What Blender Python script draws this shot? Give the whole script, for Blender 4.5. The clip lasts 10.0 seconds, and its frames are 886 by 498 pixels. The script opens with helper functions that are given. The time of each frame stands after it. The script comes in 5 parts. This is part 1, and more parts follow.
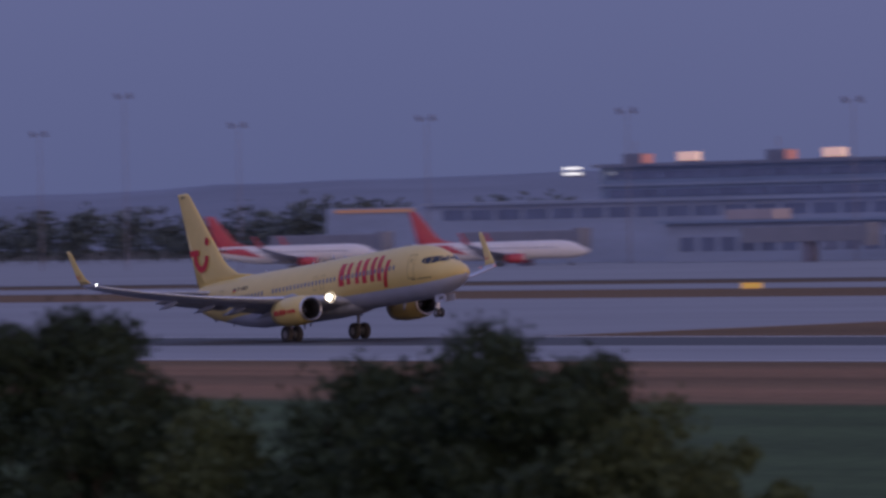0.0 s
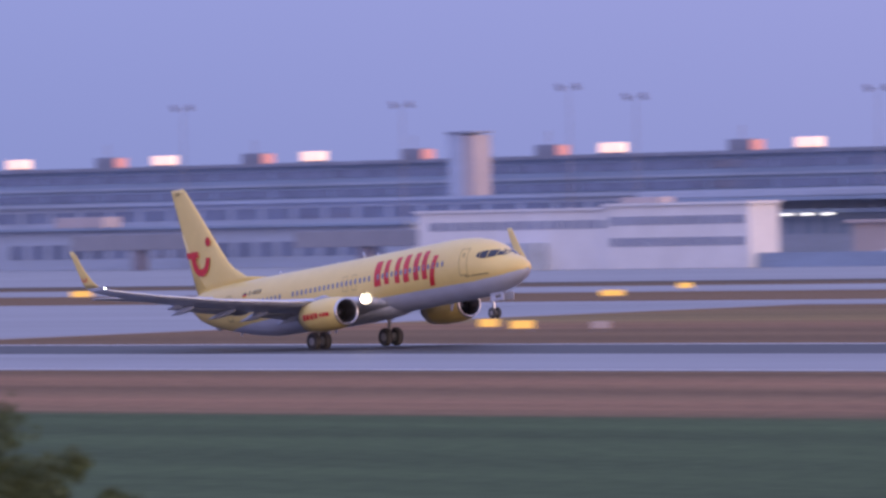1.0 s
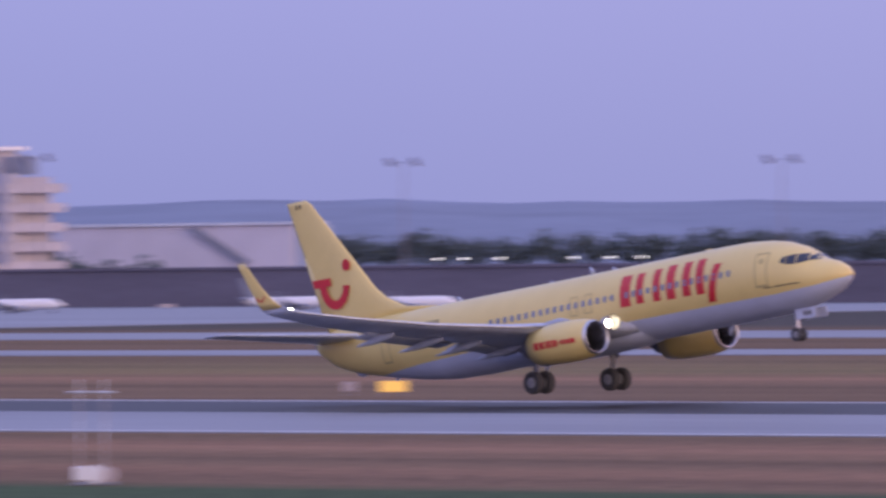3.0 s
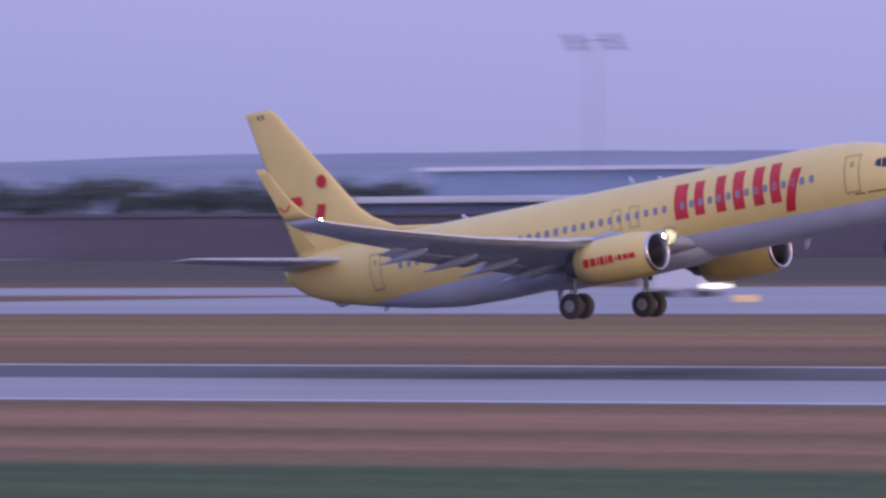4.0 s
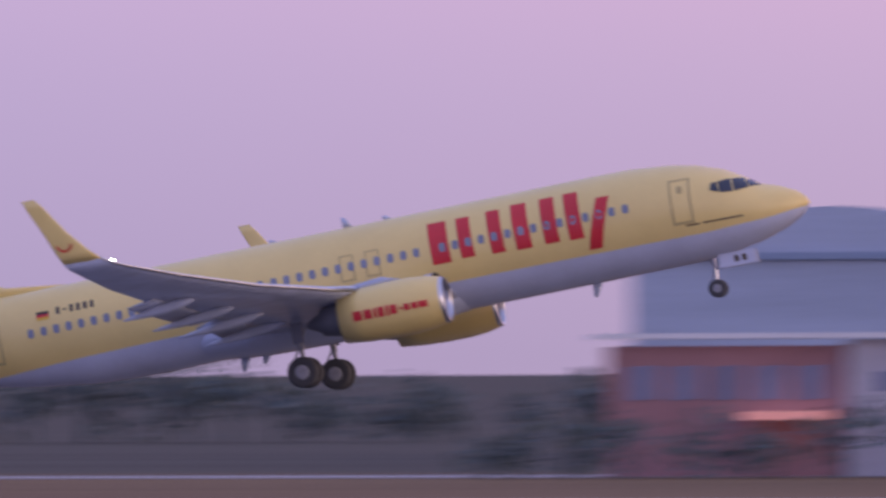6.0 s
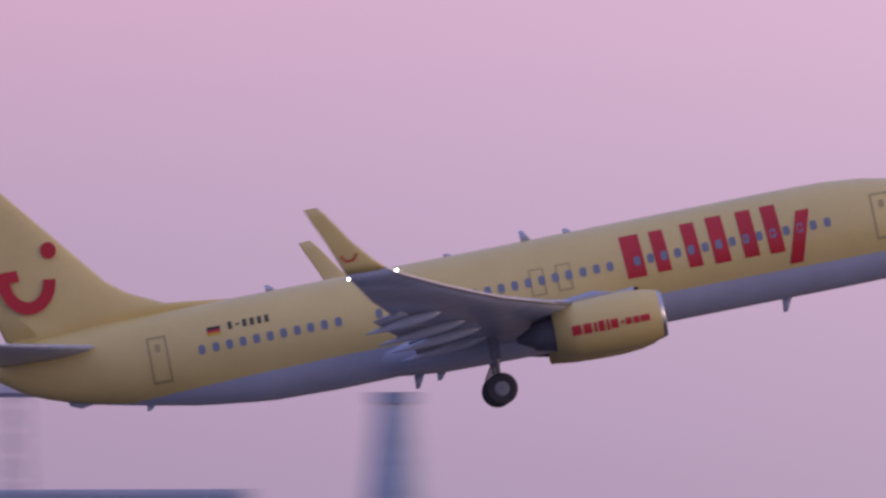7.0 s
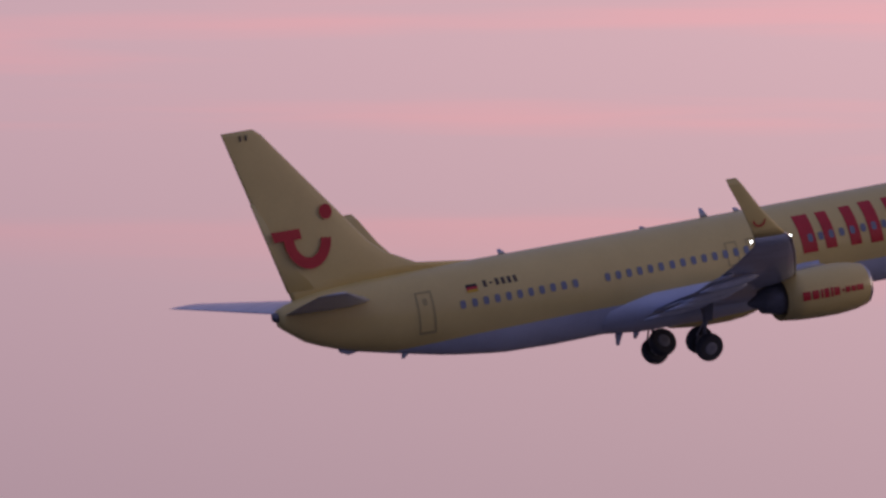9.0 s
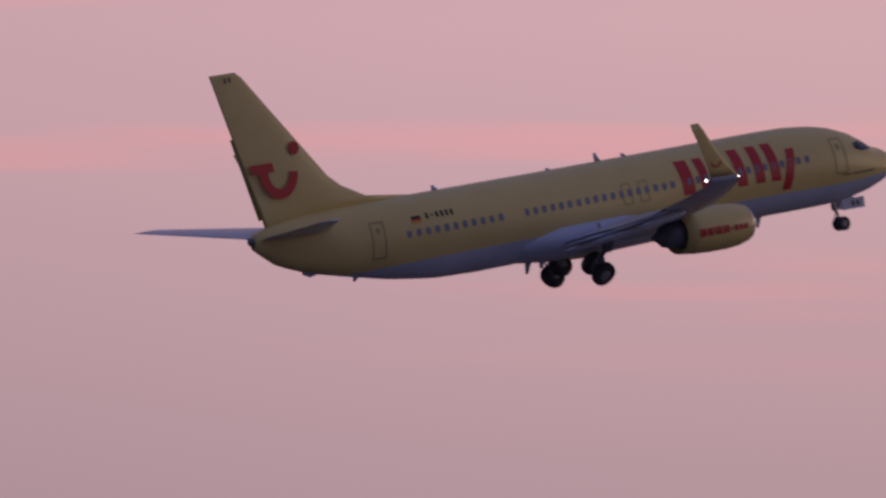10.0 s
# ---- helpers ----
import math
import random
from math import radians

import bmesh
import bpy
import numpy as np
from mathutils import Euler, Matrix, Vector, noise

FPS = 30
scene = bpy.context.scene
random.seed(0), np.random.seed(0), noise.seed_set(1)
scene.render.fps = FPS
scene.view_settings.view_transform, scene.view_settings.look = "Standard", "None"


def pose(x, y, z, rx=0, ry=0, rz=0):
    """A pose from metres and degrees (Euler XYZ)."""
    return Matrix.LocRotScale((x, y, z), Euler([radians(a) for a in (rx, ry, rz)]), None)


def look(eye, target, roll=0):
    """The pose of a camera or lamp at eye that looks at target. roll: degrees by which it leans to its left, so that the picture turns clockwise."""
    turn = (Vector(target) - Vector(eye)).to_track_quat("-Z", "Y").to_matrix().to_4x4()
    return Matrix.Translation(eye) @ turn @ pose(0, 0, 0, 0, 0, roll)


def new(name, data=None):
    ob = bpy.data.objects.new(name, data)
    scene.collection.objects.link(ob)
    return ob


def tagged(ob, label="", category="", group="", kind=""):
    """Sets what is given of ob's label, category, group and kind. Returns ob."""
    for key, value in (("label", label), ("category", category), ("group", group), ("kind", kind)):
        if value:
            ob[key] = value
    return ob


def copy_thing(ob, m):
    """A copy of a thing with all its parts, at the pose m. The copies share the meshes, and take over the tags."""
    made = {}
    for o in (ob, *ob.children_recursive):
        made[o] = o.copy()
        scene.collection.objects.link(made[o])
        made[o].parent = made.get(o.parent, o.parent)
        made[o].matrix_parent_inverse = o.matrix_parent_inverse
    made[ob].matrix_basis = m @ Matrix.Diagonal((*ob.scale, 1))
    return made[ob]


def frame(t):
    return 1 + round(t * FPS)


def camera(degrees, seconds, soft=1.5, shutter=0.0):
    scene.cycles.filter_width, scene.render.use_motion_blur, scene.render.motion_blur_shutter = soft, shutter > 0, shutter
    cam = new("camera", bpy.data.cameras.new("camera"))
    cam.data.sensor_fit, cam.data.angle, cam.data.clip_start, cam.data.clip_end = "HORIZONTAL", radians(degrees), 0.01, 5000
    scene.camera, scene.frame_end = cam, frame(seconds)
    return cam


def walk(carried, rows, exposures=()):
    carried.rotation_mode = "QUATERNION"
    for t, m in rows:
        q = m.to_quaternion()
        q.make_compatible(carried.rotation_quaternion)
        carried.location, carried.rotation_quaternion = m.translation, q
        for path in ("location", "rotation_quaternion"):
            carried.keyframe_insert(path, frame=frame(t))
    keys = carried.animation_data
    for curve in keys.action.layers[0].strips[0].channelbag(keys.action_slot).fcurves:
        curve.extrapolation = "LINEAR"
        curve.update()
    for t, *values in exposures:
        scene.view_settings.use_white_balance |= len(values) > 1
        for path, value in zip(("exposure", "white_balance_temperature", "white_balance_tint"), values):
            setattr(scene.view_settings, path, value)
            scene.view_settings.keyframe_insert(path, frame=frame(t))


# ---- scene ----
# The camera stands on a low rise beside the airfield and pans with the airliner.
# x runs along the runway in the direction of take-off, y away from the camera.
EYE_H = 8.46
RUN_Y = 374.72          # line on which the airliner rolls
CAM_ROWS = [          # seconds, pan, tilt, lean in degrees
    (0.0, -58.610, -0.155, 1.18),
    (0.5, -56.879, -0.188, 1.25),
    (1.0, -54.820, -0.183, 1.15),
    (1.5, -52.678, -0.180, 1.05),
    (2.0, -50.422, -0.234, 0.93),
    (2.5, -47.583, -0.126, 0.91),
    (3.0, -44.781, -0.028, 0.70),
    (3.2, -43.557, -0.025, 0.70),
    (4.3, -33.813, -0.205, 0.46),
    (4.5, -31.710, 0.031, 0.43),
    (5.0, -25.371, 0.276, 0.30),
    (5.2, -22.505, 0.280, 0.33),
    (6.3, -8.508, 0.911, 0.25),
    (6.5, -5.932, 1.187, 0.23),
    (7.0, 0.758, 1.341, 0.18),
    (7.5, 8.008, 1.466, 0.13),
    (8.0, 15.221, 1.764, 0.09),
    (8.5, 20.450, 1.960, 0.10),
    (9.0, 26.020, 1.981, 0.07),
    (9.5, 31.716, 1.957, 0.03),
    (10.0, 36.758, 1.887, -0.01),
]
cam = camera(5.008, 10.0, soft=2.6, shutter=0.45)
cam.data.dof.use_dof, cam.data.dof.focus_distance, cam.data.dof.aperture_fstop = True, 430.0, 4.0   # long lens held on the airliner
walk(cam,
     [(t, pose(0, 0, EYE_H, 90 + tilt, 0, -pan) @ pose(0, 0, 0, 0, 0, -lean)) for t, pan, tilt, lean in CAM_ROWS],
     exposures=[(0.0, -1.3), (0.2, -0.85), (0.4, -0.35), (0.6, -0.1), (0.8, 0.0), (2.6, 0.0), (3.0, -0.04), (3.2, -0.1), (4.3, 0.0), (5.0, -0.2), (5.2, -0.12), (6.3, -0.38),
                (7.0, -0.72), (8.0, -1.25), (9.0, -1.85), (10.0, -2.25)])

# ---------------------------------------------------------------- world and light
def srgb(r, g, b, k=1.0):
    return tuple((((c / 255 + 0.055) / 1.055) ** 2.4 if c > 10 else c / 255 / 12.92) * k for c in (r, g, b))


def make_world():
    world = bpy.data.worlds.new("dusk_sky")
    scene.world = world
    world.use_nodes = True
    nt = world.node_tree
    nt.nodes.clear()
    N, L = nt.nodes.new, nt.links.new
    co = N("ShaderNodeTexCoord")
    sep = N("ShaderNodeSeparateXYZ")
    L(co.outputs["Generated"], sep.inputs[0])
    az = N("ShaderNodeMath"); az.operation = "ARCTAN2"
    L(sep.outputs[0], az.inputs[0]); L(sep.outputs[1], az.inputs[1])
    mp = N("ShaderNodeMapRange")
    mp.inputs["From Min"].default_value, mp.inputs["From Max"].default_value = -math.pi, math.pi
    L(az.outputs[0], mp.inputs["Value"])
    ramp = N("ShaderNodeValToRGB")
    stops = [(-180, (150, 150, 208), 1.4), (-110, (140, 146, 208), 1.4), (-58, (142, 150, 207), 1.2), (-47, (157, 158, 214), 1.2),
             (-32, (173, 170, 224), 1.15), (-22, (188, 175, 221), 1.12), (-7, (205, 176, 209), 1.28), (1, (205, 176, 205), 1.6),
             (15, (208, 176, 196), 2.3), (27, (204, 170, 178), 3.5), (37, (200, 164, 171), 4.65), (75, (228, 192, 172), 4.2),
             (105, (232, 198, 175), 3.8), (140, (200, 178, 195), 2.4), (180, (150, 150, 208), 1.4)]
    el = ramp.color_ramp.elements
    while len(el) < len(stops):
        el.new(0.5)
    for e, (a, c, k) in zip(el, stops):
        e.position = (a + 180) / 360
        e.color = (*srgb(*c, k / 4), 1)
    L(mp.outputs[0], ramp.inputs[0])
    # high dome
    up = N("ShaderNodeMapRange")
    up.interpolation_type = "SMOOTHSTEP"
    up.inputs["From Min"].default_value, up.inputs["From Max"].default_value = 0.03, 0.6
    L(sep.outputs[2], up.inputs["Value"])
    dome = N("ShaderNodeMixRGB")
    dome.inputs[2].default_value = (*srgb(150, 160, 215, 0.42), 1)
    L(up.outputs[0], dome.inputs[0]); L(ramp.outputs[0], dome.inputs[1])
    # low haze, a little duller near the horizon
    low = N("ShaderNodeMapRange")
    low.inputs["From Min"].default_value, low.inputs["From Max"].default_value = 0.0, 0.055
    L(sep.outputs[2], low.inputs["Value"])
    # stretched streaks of cloud towards the sunset
    cm = N("ShaderNodeCombineXYZ")
    sx = N("ShaderNodeMath"); sx.operation = "MULTIPLY"; sx.inputs[1].default_value = 7.0
    sz = N("ShaderNodeMath"); sz.operation = "MULTIPLY"; sz.inputs[1].default_value = 130.0
    L(az.outputs[0], sx.inputs[0]); L(sep.outputs[2], sz.inputs[0])
    L(sx.outputs[0], cm.inputs[0]); L(sz.outputs[0], cm.inputs[1])
    no = N("ShaderNodeTexNoise")
    no.inputs["Scale"].default_value, no.inputs["Detail"].default_value, no.inputs["Roughness"].default_value = 1.0, 4.0, 0.5
    L(cm.outputs[0], no.inputs["Vector"])
    cr = N("ShaderNodeMapRange")
    cr.interpolation_type = "SMOOTHSTEP"
    cr.inputs["From Min"].default_value, cr.inputs["From Max"].default_value = 0.49, 0.66
    L(no.outputs[0], cr.inputs["Value"])
    side = N("ShaderNodeMapRange")
    side.inputs["From Min"].default_value, side.inputs["From Max"].default_value = -0.05, 0.35
    side.inputs["To Max"].default_value = 1.0
    L(az.outputs[0], side.inputs["Value"])
    band = N("ShaderNodeMapRange")
    band.interpolation_type = "SMOOTHSTEP"
    band.inputs["From Min"].default_value, band.inputs["From Max"].default_value = 0.048, 0.060
    dip = N("ShaderNodeMath"); dip.operation = "MULTIPLY_ADD"; dip.inputs[1].default_value = 0.045
    L(az.outputs[0], dip.inputs[0]); L(sep.outputs[2], dip.inputs[2])
    L(dip.outputs[0], band.inputs["Value"])
    inband = N("ShaderNodeMath"); inband.operation = "MULTIPLY"
    L(cr.outputs[0], inband.inputs[0]); L(band.outputs[0], inband.inputs[1])
    amt = N("ShaderNodeMath"); amt.operation = "MULTIPLY"
    L(inband.outputs[0], amt.inputs[0]); L(side.outputs[0], amt.inputs[1])
    tint = N("ShaderNodeMixRGB"); tint.blend_type = "MULTIPLY"
    tint.inputs[2].default_value = (1.17, 0.98, 0.96, 1)
    L(amt.outputs[0], tint.inputs[0]); L(dome.outputs[0], tint.inputs[1])
    veil = N("ShaderNodeMapRange")
    veil.interpolation_type = "SMOOTHSTEP"
    veil.inputs["From Min"].default_value, veil.inputs["From Max"].default_value = 0.022, 0.055
    L(sep.outputs[2], veil.inputs["Value"])
    rise, fall = N("ShaderNodeMapRange"), N("ShaderNodeMapRange")
    rise.inputs["From Min"].default_value, rise.inputs["From Max"].default_value = -0.45, -0.08
    fall.inputs["From Min"].default_value, fall.inputs["From Max"].default_value = 0.12, -0.12
    L(az.outputs[0], rise.inputs["Value"]); L(az.outputs[0], fall.inputs["Value"])
    va, vb = N("ShaderNodeMath"), N("ShaderNodeMath")
    va.operation = vb.operation = "MULTIPLY"
    L(rise.outputs[0], va.inputs[0]); L(fall.outputs[0], va.inputs[1])
    L(va.outputs[0], vb.inputs[0]); L(veil.outputs[0], vb.inputs[1])
    rose = N("ShaderNodeMixRGB"); rose.blend_type = "MULTIPLY"
    rose.inputs[2].default_value = (1.16, 0.98, 0.97, 1)
    L(vb.outputs[0], rose.inputs[0]); L(tint.outputs[0], rose.inputs[1])
    grad = N("ShaderNodeMixRGB")
    grad.inputs[1].default_value, grad.inputs[2].default_value = (0.755, 0.775, 0.80, 1), (1.11, 1.075, 1.075, 1)
    L(low.outputs[0], grad.inputs[0])
    mul = N("ShaderNodeVectorMath"); mul.operation = "MULTIPLY"
    L(rose.outputs[0], mul.inputs[0]); L(grad.outputs[0], mul.inputs[1])
    bg = N("ShaderNodeBackground")
    bg.inputs["Strength"].default_value = 4.0
    L(mul.outputs[0], bg.inputs["Color"])
    L(bg.outputs[0], N("ShaderNodeOutputWorld").inputs[0])


make_world()
sun_data = bpy.data.lights.new("sun", "SUN")
sun_data.energy, sun_data.angle, sun_data.color = 0.48, radians(25), (1.0, 0.84, 0.70)
sun = new("sun", sun_data)
sun.matrix_world = look((0, 0, 0), (-math.sin(radians(118)), -math.cos(radians(118)), -0.2))

# ---------------------------------------------------------------- materials
def mat(name, color, rough=0.6, metal=0.0, vary=0.25, scale=1.0, bump=0.0, color2=None, stretch=(1, 1, 1), emit=None, power=0.0,
        island=0.0, coat=0.0):
    m = bpy.data.materials.new(name)
    m.use_nodes = True
    nt = m.node_tree
    N, L = nt.nodes.new, nt.links.new
    b = nt.nodes["Principled BSDF"]
    b.inputs["Roughness"].default_value, b.inputs["Metallic"].default_value = rough, metal
    b.inputs["Coat Weight"].default_value = coat
    if emit:
        b.inputs["Emission Color"].default_value, b.inputs["Emission Strength"].default_value = (*emit, 1), power
    co = N("ShaderNodeTexCoord")
    mp = N("ShaderNodeMapping")
    mp.inputs["Scale"].default_value = [scale * s for s in stretch]
    L(co.outputs["Object"], mp.inputs[0])
    n1, n2 = N("ShaderNodeTexNoise"), N("ShaderNodeTexNoise")
    n1.inputs["Scale"].default_value, n1.inputs["Detail"].default_value = 1.0, 6.0
    n2.inputs["Scale"].default_value, n2.inputs["Detail"].default_value = 9.0, 3.0
    L(mp.outputs[0], n1.inputs["Vector"]); L(mp.outputs[0], n2.inputs["Vector"])
    add = N("ShaderNodeMath"); add.operation = "MULTIPLY_ADD"; add.inputs[1].default_value = 0.35
    L(n2.outputs[0], add.inputs[0]); L(n1.outputs[0], add.inputs[2])
    rg = N("ShaderNodeMapRange")
    rg.inputs["From Min"].default_value, rg.inputs["From Max"].default_value = 0.42, 0.93
    L(add.outputs[0], rg.inputs["Value"])
    mx = N("ShaderNodeMixRGB")
    c2 = color2 or tuple(c * (1 - vary) for c in color)
    mx.inputs[1].default_value, mx.inputs[2].default_value = (*color, 1), (*c2, 1)
    L(rg.outputs[0], mx.inputs[0])
    out = mx.outputs[0]
    if island:
        g = N("ShaderNodeNewGeometry")
        hs = N("ShaderNodeHueSaturation")
        ir = N("ShaderNodeMapRange")
        ir.inputs["To Min"].default_value, ir.inputs["To Max"].default_value = 1 - island, 1 + island
        L(g.outputs["Random Per Island"], ir.inputs["Value"]); L(ir.outputs[0], hs.inputs["Value"])
        L(out, hs.inputs["Color"])
        out = hs.outputs[0]
    L(out, b.inputs["Base Color"])
    if bump:
        bp = N("ShaderNodeBump")
        bp.inputs["Strength"].default_value, bp.inputs["Distance"].default_value = bump, 0.05
        L(add.outputs[0], bp.inputs["Height"]); L(bp.outputs[0], b.inputs["Normal"])
    return m


M = dict(
    # Yellow is a little paler than the paint, to take in haze.
    yellow=mat("yellow_paint", (0.79, 0.61, 0.225), 0.38, vary=0.10, scale=0.6, color2=(0.72, 0.55, 0.20), coat=0.2),
    red=mat("red_paint", (0.62, 0.025, 0.035), 0.35, vary=0.2),
    # Red for the parked airliners, dulled towards pink as haze would do.
    hazered=mat("hazed_red_paint", (0.52, 0.07, 0.10), 0.4, vary=0.2),
    # Pale grey with the sky's blue reflection mixed into the colour.
    belly=mat("sky_blued_grey_paint", (0.62, 0.66, 0.82), 0.33, vary=0.15, scale=0.7, coat=0.3),
    # Wing and flap greys are blued and lightened in place of haze.
    wing=mat("wing_grey", (0.55, 0.59, 0.73), 0.32, coat=0.3, vary=0.3, scale=0.8, stretch=(1, 3, 1)),
    flap=mat("hazed_flap_grey", (0.44, 0.48, 0.61), 0.4, vary=0.25, scale=0.8),
    steel=mat("polished_metal", (0.62, 0.62, 0.66), 0.34, 1.0, vary=0.15),
    dark=mat("dark_metal", (0.24, 0.24, 0.27), 0.5, 0.4, vary=0.3),
    fan=mat("fan_metal", (0.10, 0.10, 0.12), 0.4, 0.8, vary=0.3),
    # Cabin panes are lightened the way haze would grey them.
    glassy=mat("hazed_cabin_glass", (0.24, 0.26, 0.33), 0.12, vary=0.2),
    cockpit=mat("cockpit_glass", (0.035, 0.042, 0.06), 0.08, vary=0.2),
    line=mat("seam_line", (0.52, 0.41, 0.17), 0.6, vary=0.2),
    # Rubber is raised from near black to imitate haze over the tyres.
    rubber=mat("tyre_rubber", (0.07, 0.07, 0.078), 0.8, vary=0.3, scale=8),
    hub=mat("wheel_hub", (0.33, 0.33, 0.37), 0.5, 0.0, vary=0.3, scale=6),
    black=mat("black_mark", (0.02, 0.018, 0.016), 0.5),
    gold=mat("gold_mark", (0.75, 0.45, 0.03), 0.5),
    text=mat("dark_marking", (0.10, 0.075, 0.05), 0.5),
    lamp=mat("landing_lamp", (1, 1, 1), 0.3, emit=(1.0, 0.84, 0.62), power=45.0),
    # Weak warm emission for the glow round the landing light; no lamp itself.
    lampglow=mat("lamp_glow_ring", (1, 1, 1), 0.3, emit=(1.0, 0.70, 0.42), power=0.4),
    amberlamp=mat("amber_lamp", (1, 0.8, 0.5), 0.3, emit=(1.0, 0.55, 0.2), power=42.0),
    nav=mat("nav_lamp", (1, 1, 1), 0.3, emit=(1.0, 1.0, 0.95), power=30.0),
    tipred=mat("red_tip_lamp", (0.6, 0.2, 0.2), 0.3, emit=(1.0, 0.25, 0.2), power=1.2),
    concrete=mat("concrete", (0.26, 0.26, 0.28), 0.5, vary=0.35, scale=0.05, stretch=(0.2, 1, 1), bump=0.2),
    rubbermark=mat("runway_rubber", (0.024, 0.024, 0.028), 0.6, vary=0.4, scale=0.08, stretch=(0.1, 1, 1)),
    paint=mat("white_marking", (0.7, 0.7, 0.7), 0.6, vary=0.4, scale=0.5),
    white=mat("white_render", (0.76, 0.75, 0.78), 0.7, vary=0.15, scale=0.15),
    pinkish=mat("pale_plaster", (0.50, 0.43, 0.44), 0.75, vary=0.2, scale=0.15),
    # Distant cladding and roof colours are lifted to stand in for haze.
    bluegrey=mat("hazed_blue_grey_cladding", (0.29, 0.37, 0.52), 0.4, vary=0.3, scale=0.1, stretch=(0.3, 1, 3)),
    bluegrey2=mat("hazed_light_blue_cladding", (0.43, 0.49, 0.62), 0.4, vary=0.25, scale=0.1, stretch=(0.3, 1, 3)),
    roofgrey=mat("hazed_roof_grey", (0.25, 0.27, 0.35), 0.6, vary=0.3, scale=0.1),
    # Glass base is raised to carry haze and the reflected sky.
    window=mat("hazed_window_glass", (0.30, 0.34, 0.46), 0.15, 0.45, vary=0.35, scale=0.2),
    rosewhite=mat("rose_white_render", (0.74, 0.66, 0.69), 0.7, vary=0.15, scale=0.15),
    mauve=mat("weathered_mauve_wall", (0.17, 0.15, 0.19), 0.8, vary=0.35, scale=0.1, stretch=(0.3, 1, 2)),
    lit=mat("lit_panel", (0.9, 0.8, 0.7), 0.5, emit=(1.0, 0.54, 0.38), power=1.0),
    litred=mat("dim_red_panel", (0.5, 0.2, 0.2), 0.5, emit=(1.0, 0.42, 0.40), power=0.42),
    litdim=mat("dim_warm_panel", (0.6, 0.5, 0.4), 0.5, emit=(1.0, 0.66, 0.45), power=0.55),
    litwhite=mat("lit_white_panel", (0.9, 0.9, 0.9), 0.5, emit=(1.0, 0.95, 0.9), power=2.4),
    dimorange=mat("dim_orange_panel", (0.45, 0.28, 0.2), 0.6, emit=(1.0, 0.42, 0.22), power=0.3),
    orange=mat("lit_yellow_panel", (0.9, 0.6, 0.1), 0.5, emit=(1.0, 0.52, 0.16), power=0.55),
    mast=mat("mast_steel", (0.30, 0.29, 0.36), 0.5, 0.5, vary=0.3),
    brick=mat("brick_red_wall", (0.40, 0.21, 0.22), 0.8, vary=0.3, scale=0.3),
    tan=mat("tan_concrete", (0.52, 0.49, 0.55), 0.8, vary=0.25, scale=0.15, stretch=(0.4, 1, 2)),
    # Grey that carries the shade between parking decks, paled for haze.
    shade=mat("deck_shade_grey", (0.50, 0.48, 0.55), 0.8, vary=0.35, scale=0.2),
    craneblue=mat("crane_paint", (0.17, 0.16, 0.25), 0.5, vary=0.3),
    bark=mat("bark", (0.06, 0.045, 0.03), 0.9, vary=0.4, scale=6, bump=0.5),
    leaf=mat("leaf", (0.033, 0.055, 0.027), 0.9, vary=0.4, scale=1.2, island=0.28),
    leaflight=mat("leaf_light", (0.082, 0.108, 0.045), 0.9, vary=0.4, scale=1.2, island=0.3),
    # Foliage of the far rows, paled and blued to imitate haze.
    farleaf=mat("hazed_foliage", (0.115, 0.145, 0.15), 0.9, vary=0.5, scale=0.3, island=0.4),
    # The hills' pale blue is distance haze put into the base colour.
    hill=mat("hazed_hill", (0.23, 0.265, 0.35), 0.9, vary=0.3, scale=0.01),
)


